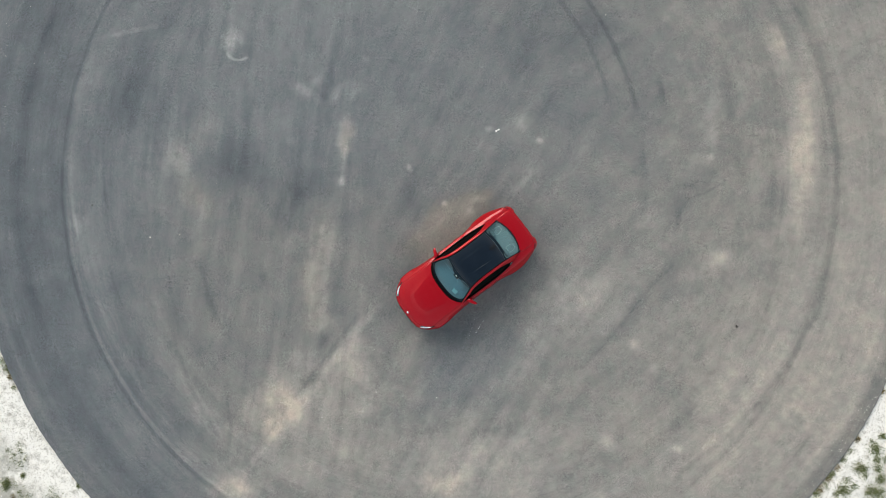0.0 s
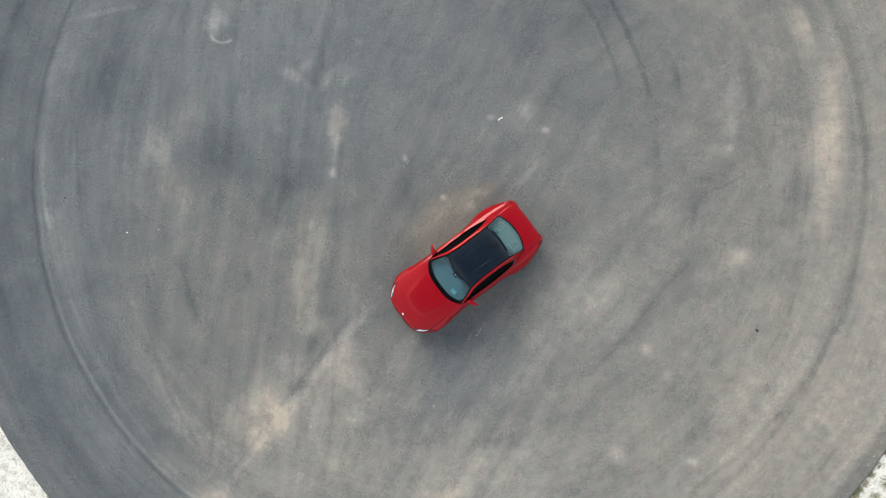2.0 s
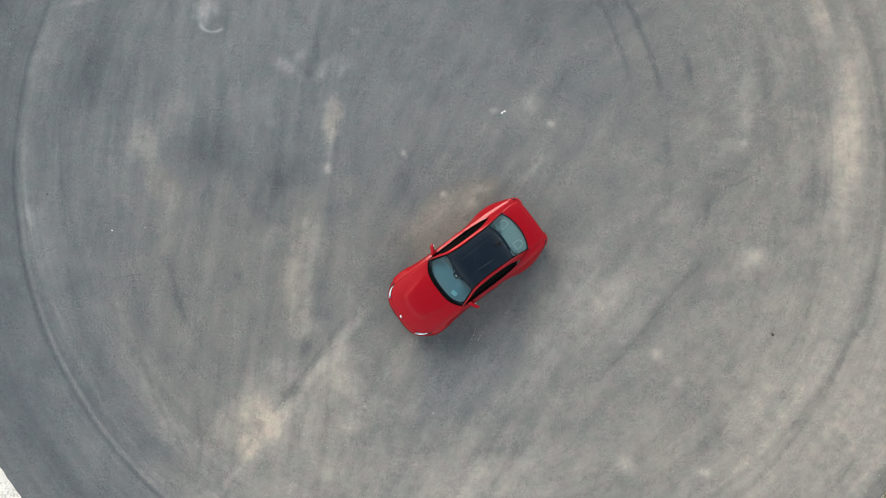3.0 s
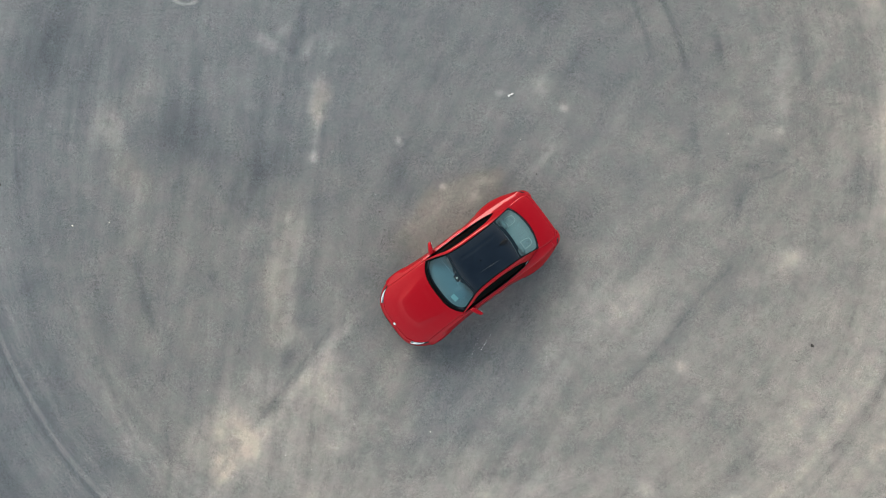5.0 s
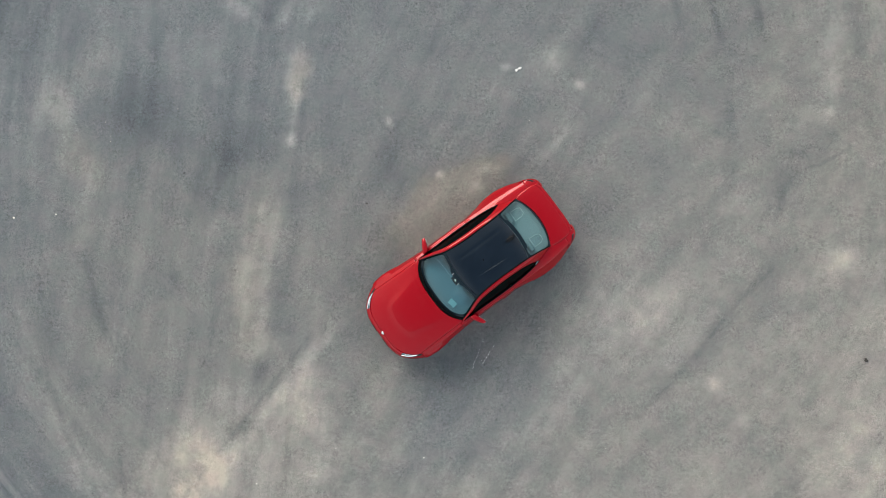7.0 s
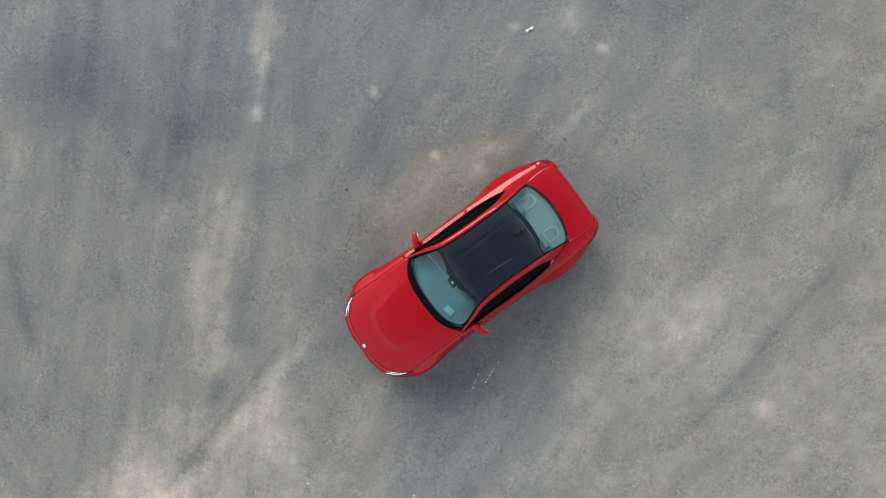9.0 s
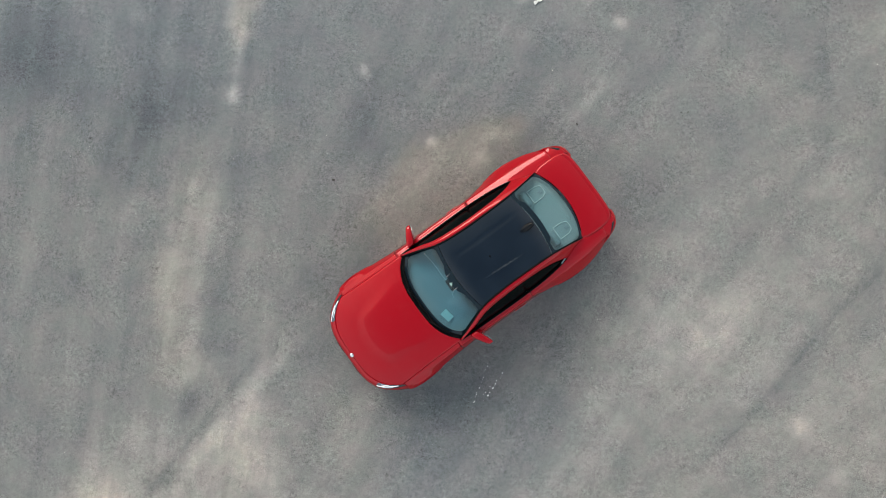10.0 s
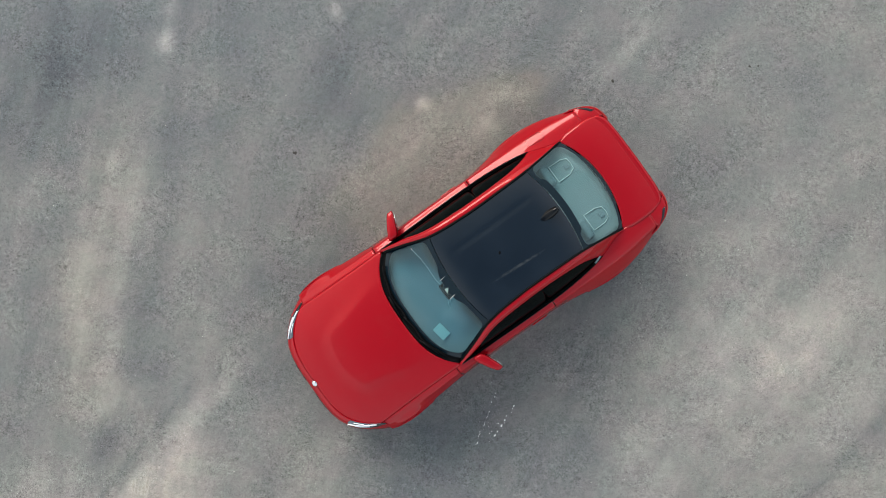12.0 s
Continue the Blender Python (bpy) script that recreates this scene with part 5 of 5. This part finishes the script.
            bm = lathe([(0.001, -0.012), (0.17, -0.012), (0.17, 0.012), (0.001, 0.012)], 32)
            part("brake_disc", bm, CHROME, wheel)

    # roof, glass
    put("roof", sheet(roof, 60, 40, True), ROOF_BLACK, label="glossy black roof panel", t=0)
    ws = put("windscreen", sheet(windscreen, 24, 32, True), WINDSCREEN, label="tinted windscreen", t=0)
    ws.visible_shadow = False
    rw = put("rear_window", sheet(rear_window, 20, 32, True), REAR_GLASS, label="tinted rear window", t=0)
    rw.visible_shadow = False

    def border(fn, u0, u1, dv, lift, nub=0.0, side_cut=0.0):
        """The black printed edge of a pane, a ring laid just over it."""
        n, vs, fs = 48, [], []
        def ring(k, d):
            out = []
            for i in range(4 * n):
                q, f = divmod(i, n)
                f = f / n
                u, v = ((0, f), (f, 1), (1, 1 - f), (1 - f, 0))[q]
                if d:
                    # inner outline: a rounded rectangle
                    uu, vv = (u - 0.5) * 2, (v - 0.5) * 2
                    r = (abs(uu) ** 9 + abs(vv) ** 9) ** (1 / 9)
                    uu, vv = uu / r, vv / r
                    u = u0 + (u1 - u0) * (0.5 + uu / 2)
                    v = 0.5 + vv / 2 * (1 - dv)
                    if u < 0.5:
                        u -= side_cut * smooth(0.62, 0.72, abs(vv))
                    if nub and u > 0.5:
                        u -= nub * math.exp(-(vv / 0.38) ** 6)
                out.append((u, v))
            return out
        a, b = ring(0, 0), ring(1, 1)
        m4, steps = 4 * n, 8
        for j in range(steps + 1):
            vs += [fn(p[0] + (q[0] - p[0]) * j / steps, p[1] + (q[1] - p[1]) * j / steps, lift) for p, q in zip(a, b)]
        fs = [(j * m4 + i, j * m4 + (i + 1) % m4, (j + 1) * m4 + (i + 1) % m4, (j + 1) * m4 + i) for j in range(steps) for i in range(m4)]
        me = bpy.data.meshes.new("border")
        me.from_pydata(vs, [], fs)
        return me
    part("glass_border", border(windscreen, 0.07, 0.93, 0.03, 0.002, nub=0.07), FRIT, ws, "black printed glass edge")
    part("glass_border", border(rear_window, 0.13, 0.95, 0.02, 0.002, side_cut=0.07), FRIT, rw, "black printed glass edge")

    # cowl and wipers
    def cowl_panel(u, v):
        s = 2 * v - 1
        y = 0.745 * s
        x = cowl(y) + 0.014 - 0.10 * u
        return (x, y, 0.968 - 0.02 * s * s - 0.012 * math.sin(math.pi * u))
    put("cowl", sheet(cowl_panel, 6, 40, True), BLACK_PLASTIC, label="black plastic cowl")
    for y0, y1 in ((0.60, -0.02), (0.02, -0.62)):
        pts = [(cowl(y) - 0.052 - 0.010 * math.sin(i), y, 1.000 - 0.02 * y * y) for i, y in enumerate(np.linspace(y0, y1, 12))]
        w = part("wiper", tube(pts, 0.014, 6), BLACK_PLASTIC, car, "black wiper at rest")
        part("wiper_arm", tube([(cowl(y0) - 0.005, y0 - 0.05, 0.985), (cowl((y0 + y1) / 2) - 0.02, (y0 + y1) / 2, 1.015)], 0.012, 6), BLACK_PLASTIC, w)

    # boot lid with its lip
    lid = put("boot_lid", sheet(boot, 24, 40, True), PAINT, label="red boot lid")
    part("boot_well", sheet(lambda u, v: (boot(u, v)[0] * 1.003, boot(u, v)[1] * 1.04, boot(u, v)[2] - 0.03), 10, 16), BLACK_INNER, car)
    put("spoiler", sheet(spoiler, 8, 48, True), PAINT, lid, "red spoiler lip", 0.015)
    # fuel flap seam
    flap = []
    for i in range(24):
        a = i * math.tau / 24
        c, s = math.cos(a), math.sin(a)
        xx = -1.51 + 0.10 * math.copysign(abs(c) ** 0.35, c)
        yy, zz = side(xx, 1.3 + 0.55 * math.copysign(abs(s) ** 0.35, s))
        flap.append((xx, -yy - 0.001, zz + 0.001))
    part("fuel_flap_seam", tube(flap, 0.0016, 4, True), BLACK_INNER, car, "thin seam of the fuel flap")

    # antenna fin
    def fin(u, v):
        a = v * math.pi
        x = -1.0 - 0.225 * u
        w = 0.047 * math.sin(math.pi * min(1, 0.03 + 0.80 * u)) ** 0.75
        h = 0.075 * smooth(0, 0.9, u) * (1 if u < 0.9 else (1 - u) / 0.1)
        c = math.cos(a)
        return (x, w * math.copysign(abs(c) ** 0.8, c), 1.378 - 0.022 * u + h * math.sin(a) ** 1.3)
    put("antenna", sheet(fin, 20, 12, True), FIN, label="black shark fin antenna", t=0)

    # underside and cabin
    part("floor_pan", rounded_box(3.9, 1.5, 0.12, 0.03, (0, 0, 0.24)), BLACK_INNER, car)
    part("cabin_floor", rounded_box(2.5, 1.45, 0.05, 0.01, (-0.45, 0, 0.34)), BLACK_INNER, car)
    def dash(u, v):
        s = 2 * v - 1
        y = 0.735 * s
        x = cowl(y) - 0.03 - u * (0.72 - 0.12 * s * s)
        z = 0.925 + 0.02 * math.sin(math.pi * u) - 0.16 * max(0, u - 0.85) / 0.15 - 0.02 * s * s
        if s > 0:
            z += 0.045 * math.exp(-((y - 0.37) / 0.16) ** 4) * smooth(0.35, 0.75, u)
        return (x, y, z)
    db = put("dashboard", sheet(dash, 24, 40, True), DASH, label="grey dashboard", t=0.02)
    card = rounded_box(0.115, 0.165, 0.004, 0.001, (0.60, 0.355, 0.962), Euler((0, 0, radians(10))).to_matrix())
    part("card", card, STICKER, db, "pale green card on the dashboard")
    sw = part("steering_wheel", tube([(0.08 - 0.07 * math.sin(a) * 1.0, 0.37 + 0.185 * math.cos(a), 0.86 + 0.17 * math.sin(a)) for a in np.linspace(0, math.tau, 33)[:-1]], 0.016, 8, True), BLACK_PLASTIC, car, "black steering wheel")
    part("steering_hub", rounded_box(0.05, 0.33, 0.09, 0.02, (0.09, 0.37, 0.86)), BLACK_PLASTIC, sw)
    im = part("interior_mirror", rounded_box(0.075, 0.19, 0.06, 0.028, (0.285, 0.022, 1.228)), BLACK_PLASTIC, car, "black interior mirror")
    part("mirror_stem", rounded_box(0.09, 0.09, 0.05, 0.02, (0.235, 0.01, 1.275)), BLACK_PLASTIC, im)
    wedge = bmesh.new()
    low = [wedge.verts.new(q) for q in ((0.285, -0.005, 1.300), (0.283, 0.055, 1.300), (0.238, 0.010, 1.322))]
    wedge.faces.new(low)
    bmesh.ops.solidify(wedge, geom=wedge.faces[:], thickness=0.006)
    part("sensor_cover", wedge, STICKER, im, "small pale wedge on the glass before the mirror", smooth=False)
    # glints on the mirror's bracket and cable, built as thin pale tubes
    for line in (((0.265, -0.103, 1.309), (0.232, -0.108, 1.324), (0.200, -0.109, 1.337)),
                 ((0.300, 0.118, 1.293), (0.262, 0.114, 1.311), (0.221, 0.109, 1.329)),
                 ((0.318, 0.075, 1.235), (0.322, 0.110, 1.232), (0.341, 0.150, 1.222), (0.357, 0.201, 1.21)),
                 ((0.300, 0.130, 1.24), (0.318, 0.150, 1.235))):
        part("glint_line", tube(line, 0.0019, 5), TRIM_OR_GLINT, im, "thin pale line standing for a glint near the mirror")
    cable = [(0.285, -0.04, 1.245), (0.297, -0.09, 1.24), (0.304, -0.181, 1.237), (0.300, -0.30, 1.23), (0.306, -0.42, 1.22), (0.329, -0.58, 1.198)]
    part("cable", tube(cable, 0.0026, 5), TRIM_OR_GLINT, im, "thin pale cable under the glass")
    for sy in (0.37, -0.37):
        seat = new("front_seat")
        seat.parent = car
        seat["label"] = "dark front seat"
        part("seat_cushion", rounded_box(0.52, 0.50, 0.16, 0.05, (-0.15, sy, 0.50)), CLOTH, seat)
        part("backrest", rounded_box(0.15, 0.48, 0.60, 0.06, (-0.50, sy, 0.80), Euler((0, radians(-20), 0)).to_matrix()), CLOTH, seat)
        part("headrest", rounded_box(0.10, 0.26, 0.18, 0.045, (-0.63, sy, 1.14), Euler((0, radians(-14), 0)).to_matrix()), CLOTH, seat)
    bench = new("rear_bench")
    bench.parent = car
    bench["label"] = "dark rear bench"
    part("seat_cushion", rounded_box(0.45, 1.15, 0.16, 0.05, (-0.95, 0, 0.52)), CLOTH, bench)
    part("backrest", rounded_box(0.14, 1.15, 0.55, 0.05, (-1.22, 0, 0.66), Euler((0, radians(-22), 0)).to_matrix()), CLOTH, bench)
    for sy in (0.36, -0.36):
        part("headrest", rounded_box(0.10, 0.24, 0.13, 0.04, (-1.36, sy, 1.02), Euler((0, radians(-22), 0)).to_matrix()), DASH, bench, "pale grey rear headrest")
    def shelf(u, v):
        s = 2 * v - 1
        x = -1.14 - 0.68 * u + 0.08 * s * s * u
        return (x, (0.60 - 0.03 * u) * s, 0.965 + 0.01 * u)
    sh = put("parcel_shelf", sheet(shelf, 6, 20, True), SHELF, label="grey felt parcel shelf", t=0.02)
    for sy in (0.33, -0.33):
        out = [(-1.45, sy - 0.105), (-1.45, sy + 0.095), (-1.60, sy + 0.095), (-1.67, sy + 0.06), (-1.68, sy), (-1.67, sy - 0.07), (-1.60, sy - 0.10)]
        pts = []
        for i in range(len(out)):
            (ax, ay), (bx, by) = out[i], out[(i + 1) % len(out)]
            pts += [(ax + (bx - ax) * k / 4, ay + (by - ay) * k / 4, 0.985) for k in range(4)]
        part("speaker_frame", tube(pts, 0.005, 5, True), TRIM_OR_GLINT, sh, "pale line round a speaker")
        part("speaker_grille", rounded_box(0.06, 0.05, 0.012, 0.004, (-1.62, sy, 0.985)), DASH, sh)

    HEADING = 37.149 + 180.0
    car.matrix_basis = pose(0.010, -0.013, 0, 0, 0, HEADING) @ Matrix.Diagonal((1.015, 1.025, 1.0, 1.0))
    return car


build_car()

# ---- small things on the pad ----
def lump(bm, at, size, rng, flat=0.6):
    """A rough little stone."""
    r = bmesh.ops.create_icosphere(bm, subdivisions=1, radius=1.0)
    a = rng.uniform(0, math.tau)
    for v in r["verts"]:
        k = rng.uniform(0.7, 1.15)
        x, y, z = v.co * k
        v.co = (at[0] + size * (x * math.cos(a) * 1.3 - y * math.sin(a)), at[1] + size * (x * math.sin(a) * 1.3 + y * math.cos(a)), at[2] + size * flat * (z + 0.6))


def build_scrap():
    """A crumpled scrap of white paper."""
    half_width = curve((0.0, 0.25, 0.5, 0.72, 1.0), (0.034, 0.026, 0.012, 0.030, 0.008))

    def fn(u, v):
        ragged = 1 + 0.35 * noise.noise((u * 9, v * 2, 8))
        return (0.155 * (u - 0.5) + 0.012 * noise.noise((u * 3, v * 6, 1)), half_width(u) * (2 * v - 1) * ragged + 0.012 * math.sin(3 * u),
                0.014 + 0.016 * noise.noise((u * 5, v * 4, 3)) + 0.012 * u)
    ob = thick(part("paper_scrap", sheet(fn, 18, 8), PAPER), 0.002)
    ob.matrix_basis = pose(*(1.10, 4.50), 0, 0, 0, 28)
    tagged(ob, "crumpled scrap of white paper lying on the asphalt", "litter")


def build_clods():
    """Dark clods and twigs, one by one."""
    rng = random.Random(4)
    for (x, y), size in zip([(-12.19, 2.12), (8.63, -1.77), (-2.23, 1.48), (2.78, 5.46), (3.46, 2.69), (3.34, 5.93), (7.60, 5.14), (3.56, 2.70), (1.77, 2.47), (0.09, -2.19)],
                            (0.024, 0.034, 0.018, 0.014, 0.013, 0.016, 0.014, 0.012, 0.017, 0.012)):
        bm = bmesh.new()
        for _ in range(5):
            lump(bm, (rng.uniform(-0.5, 0.5) * size, rng.uniform(-0.8, 0.8) * size, 0), size * rng.uniform(0.4, 0.9), rng)
        ob = part("clod", bm, DARK_STONE, smooth=False)
        ob.matrix_basis = pose(x, y, 0.0, 0, 0, rng.uniform(0, 180))
        tagged(ob, "small dark clod of dirt on the asphalt", "dirt", "clods on the asphalt")
    for (x, y), size in zip([(-10.23, 1.06), (-9.26, 1.15), (-4.54, -4.74), (-0.86, -4.08), (-2.80, -3.92), (-3.87, -5.08), (4.58, 8.23), (6.59, 3.52)],
                            (0.022, 0.016, 0.013, 0.013, 0.013, 0.011, 0.012, 0.011)):
        bm = bmesh.new()
        lump(bm, (0, 0, 0), size, rng)
        lump(bm, (size * 0.9, size * 0.3, 0), size * 0.6, rng)
        ob = part("pebble", bm, STONE, smooth=False)
        ob.matrix_basis = pose(x, y, 0.0, 0, 0, rng.uniform(0, 180))
        tagged(ob, "single pale pebble lying on the asphalt", "stone", "pebbles on the asphalt")


def build_splashes():
    """Flecks of white paint beside the car: one row of drops, one of thin dashes."""
    rng = random.Random(9)
    bm = bmesh.new()

    def fleck(c, long, wide, way):
        k = 7
        side_way = Vector((-way.y, way.x))
        ring = []
        for j in range(k):
            g = rng.uniform(0.75, 1.25)
            q = c + way * (long * g * math.cos(j * math.tau / k)) + side_way * (wide * g * math.sin(j * math.tau / k))
            ring.append(bm.verts.new((q.x, q.y, 0.004)))
        low = [bm.verts.new((v.co.x, v.co.y, 0.0)) for v in ring]
        bm.faces.new(ring)
        for j in range(k):
            bm.faces.new((low[j], low[(j + 1) % k], ring[(j + 1) % k], ring[j]))

    a, b = Vector((0.630, -1.621)), Vector((0.403, -1.992))
    way = (b - a).normalized()
    across = Vector((-way.y, way.x))
    for t, r, off in ((0.0, 0.014, 0.0), (0.09, 0.006, 0.004), (0.36, 0.010, -0.012), (0.48, 0.013, 0.0), (0.56, 0.008, 0.012), (0.66, 0.018, 0.002), (0.66, 0.007, -0.045),
                      (0.68, 0.006, -0.058), (0.87, 0.010, 0.0), (1.0, 0.017, 0.0), (0.95, 0.008, -0.06), (1.05, 0.006, -0.07), (0.2, 0.005, 0.02)):
        fleck(a.lerp(b, t) + across * off, r, r * 0.62, way)
    a, b = Vector((0.396, -1.477)), Vector((0.174, -2.111))
    way = (b - a).normalized()
    across = Vector((-way.y, way.x))
    for t in (0.0, 0.06, 0.17, 0.36, 0.40, 0.46, 0.58, 0.62, 0.76, 0.80, 0.84, 0.88, 0.97, 1.0):
        fleck(a.lerp(b, t) + across * rng.gauss(0, 0.006), rng.uniform(0.008, 0.018), rng.uniform(0.002, 0.005), way)
    for _ in range(12):
        fleck(a.lerp(b, rng.uniform(0, 1.1)) + across * rng.uniform(-0.02, 0.16), rng.uniform(0.002, 0.005), 0.002, way)
    ob = part("paint_flecks", bm, PAPER, smooth=False)
    tagged(ob, "two broken lines of white paint flecks on the asphalt", "paint flecks", kind="stuff")


def scatter(name, count, r0, r1, sizes, material, seed, label, z=0.0, bias=1.0, turn=(0, 360)):
    """Loose bits between two rings of the pad, in one mesh."""
    rng = random.Random(seed)
    bm = bmesh.new()
    base = bmesh.ops.create_icosphere(bm, subdivisions=1, radius=1.0)
    shape = [v.co.copy() for v in bm.verts]
    tris = [[v.index for v in f.verts] for f in bm.faces]
    bm.free()
    verts, faces = [], []
    for _ in range(count):
        a = radians(rng.uniform(*turn))
        r = r0 + (r1 - r0) * rng.random() ** bias
        s = rng.uniform(*sizes)
        x, y = PAD_X + r * math.cos(a), PAD_Y + r * math.sin(a)
        n0 = len(verts)
        verts += [(x + s * c.x * rng.uniform(0.6, 1.3), y + s * c.y * rng.uniform(0.6, 1.3), z + s * 0.5 * (c.z + 0.7)) for c in shape]
        faces += [[n0 + i for i in t] for t in tris]
    me = bpy.data.meshes.new(name)
    me.from_pydata(verts, [], faces)
    tagged(part(name, me, material, smooth=False), label, "stones", kind="stuff")


def tuft_mesh(blades, spread, height, seed):
    """A weed: many narrow bent leaves that rise from one root."""
    rng = random.Random(seed)
    verts, faces = [(0, 0, 0)], []
    for _ in range(blades):
        a, lean = rng.uniform(0, math.tau), rng.uniform(0.1, 1.0)
        reach, h, w = spread * lean * rng.uniform(0.4, 1.0), height * (1.15 - 0.7 * lean) * rng.uniform(0.7, 1.2), rng.uniform(0.004, 0.009)
        rx, ry = rng.gauss(0, spread * 0.62), rng.gauss(0, spread * 0.62)
        c, s = math.cos(a), math.sin(a)
        n0 = len(verts)
        for d, z, k in ((0.0, 0.0, 0.7), (0.45, 0.75, 1.0), (0.8, 1.0, 0.7)):
            px, py = rx + c * reach * d, ry + s * reach * d
            verts += [(px - s * w * k, py + c * w * k, h * z), (px + s * w * k, py - c * w * k, h * z)]
        verts.append((rx + c * reach, ry + s * reach, h * 0.85))
        faces += [(0, n0 + 1, n0), (n0, n0 + 1, n0 + 3, n0 + 2), (n0 + 2, n0 + 3, n0 + 5, n0 + 4), (n0 + 4, n0 + 5, n0 + 6)]
    me = bpy.data.meshes.new("weed")
    me.from_pydata(verts, [], faces)
    return me


def build_weeds():
    """Weeds that can be told apart along the rim."""
    big = [tuft_mesh(210, 0.16, 0.10, k) for k in range(3)]
    small = [tuft_mesh(95, 0.09, 0.06, 10 + k) for k in range(3)]
    rng = random.Random(21)
    green = [(-14.90, -7.05), (12.85, -5.60), (13.01, -6.52), (12.41, -6.18), (12.71, -6.87), (12.92, -5.91), (12.95, -6.95), (11.85, -6.85), (-14.92, -6.95)]
    little = [(12.95, -6.2), (12.2, -6.75), (12.75, -5.35), (12.6, -6.95), (13.2, -5.9), (12.05, -6.95), (-14.89, -3.32), (-14.74, -3.85), (-14.87, -5.92), (-12.50, -6.99), (12.08, -5.66), (11.88, -5.92), (11.43, -6.40), (11.99, -6.56), (11.66, -6.99), (11.37, -6.81), (13.10, -5.18), (-15.10, -2.99), (-14.38, -6.70), (12.55, -6.44)]
    dry = [(12.31, -5.31), (10.95, -6.92), (13.15, -3.76), (11.17, -6.57), (-14.67, -7.38), (12.61, -5.79)]
    rim = [(PAD_X + (PAD_R + 0.08) * math.cos(radians(a)), PAD_Y + (PAD_R + 0.08) * math.sin(radians(a))) for a in (-41.3, -40.6, -39.7, -39.1, -38.2, -37.3, -36.4, -33.2, -155.2, -154.1, -138.6)]
    little += rim[::2]
    dry += rim[1::2]
    for spots, meshes, mat, label in ((green, big, LEAF, "clump of green weeds growing in the gravel"),
                                      (little, small, LEAF, "small green weed at the asphalt's rim"),
                                      (dry, small, DRY_LEAF, "small dry brown weed at the asphalt's rim")):
        for i, (x, y) in enumerate(spots):
            me = meshes[i % 3].copy()
            ob = part("weed", me, mat, smooth=False)
            k = rng.uniform(0.65, 1.2)
            ob.matrix_basis = pose(x, y, -0.09, 0, 0, rng.uniform(0, 360)) @ Matrix.Diagonal((k, k, k, 1))
            tagged(ob, label, "weed", "weeds round the asphalt")


def build_rough_grass():
    """Sparse low growth further out, in one mesh."""
    rng = random.Random(33)
    blades = tuft_mesh(46, 0.16, 0.13, 77)
    base = [tuple(v.co) for v in blades.vertices]
    polys = [tuple(f.vertices) for f in blades.polygons]
    verts, faces = [], []
    for _ in range(1500):
        a, r = rng.uniform(0, math.tau), PAD_R + 0.9 + 9 * rng.random() ** 1.4
        x, y = PAD_X + r * math.cos(a), PAD_Y + r * math.sin(a)
        if noise.noise((x * 0.5, y * 0.5, 7)) < -0.05:
            continue
        k, t = rng.uniform(0.5, 1.5), rng.uniform(0, math.tau)
        c, s = math.cos(t) * k, math.sin(t) * k
        n0 = len(verts)
        verts += [(x + c * p[0] - s * p[1], y + s * p[0] + c * p[1], p[2] * k - 0.1) for p in base]
        faces += [tuple(n0 + i for i in f) for f in polys]
    me = bpy.data.meshes.new("rough_grass")
    me.from_pydata(verts, [], faces)
    tagged(part("rough_grass", me, LEAF, smooth=False), "sparse rough weeds on the gravel", "weeds", kind="stuff")


def build_speck():
    """A dead leaf stuck to the car's roof."""
    rng = random.Random(2)
    bm = bmesh.new()
    for k in range(3):
        lump(bm, (0.008 * (k - 1), 0.004 * (k % 2), 0), 0.011, rng, 0.4)
    ob = part("leaf_bit", bm, BLACK_PLASTIC, smooth=False)
    ob.matrix_basis = pose(0.374, 0.231, 1.4035, 0, 0, 95)
    tagged(ob, "tiny dark bit of leaf stuck on the car's roof", "leaf")


build_speck()
build_scrap()
build_clods()
build_splashes()
scatter("loose_chips", 130, 14.9, PAD_R - 0.05, (0.006, 0.015), STONE, 5, "tiny pale stone chips strewn near the rim", 0.0, 0.45, (-55, -12))
scatter("loose_chips", 90, 13.2, PAD_R - 0.1, (0.006, 0.013), STONE, 8, "tiny pale stone chips strewn near the rim", 0.0, 0.7, (135, 185))
scatter("loose_grit", 190, 0.5, 14.6, (0.003, 0.008), STONE, 6, "tiny pale grit strewn over the asphalt", 0.0, 0.6)
scatter("gravel_stones", 12000, PAD_R, 18.6, (0.007, 0.026), STONE, 7, "loose pale limestone gravel along the rim", -0.075, 1.6)
build_weeds()
build_rough_grass()
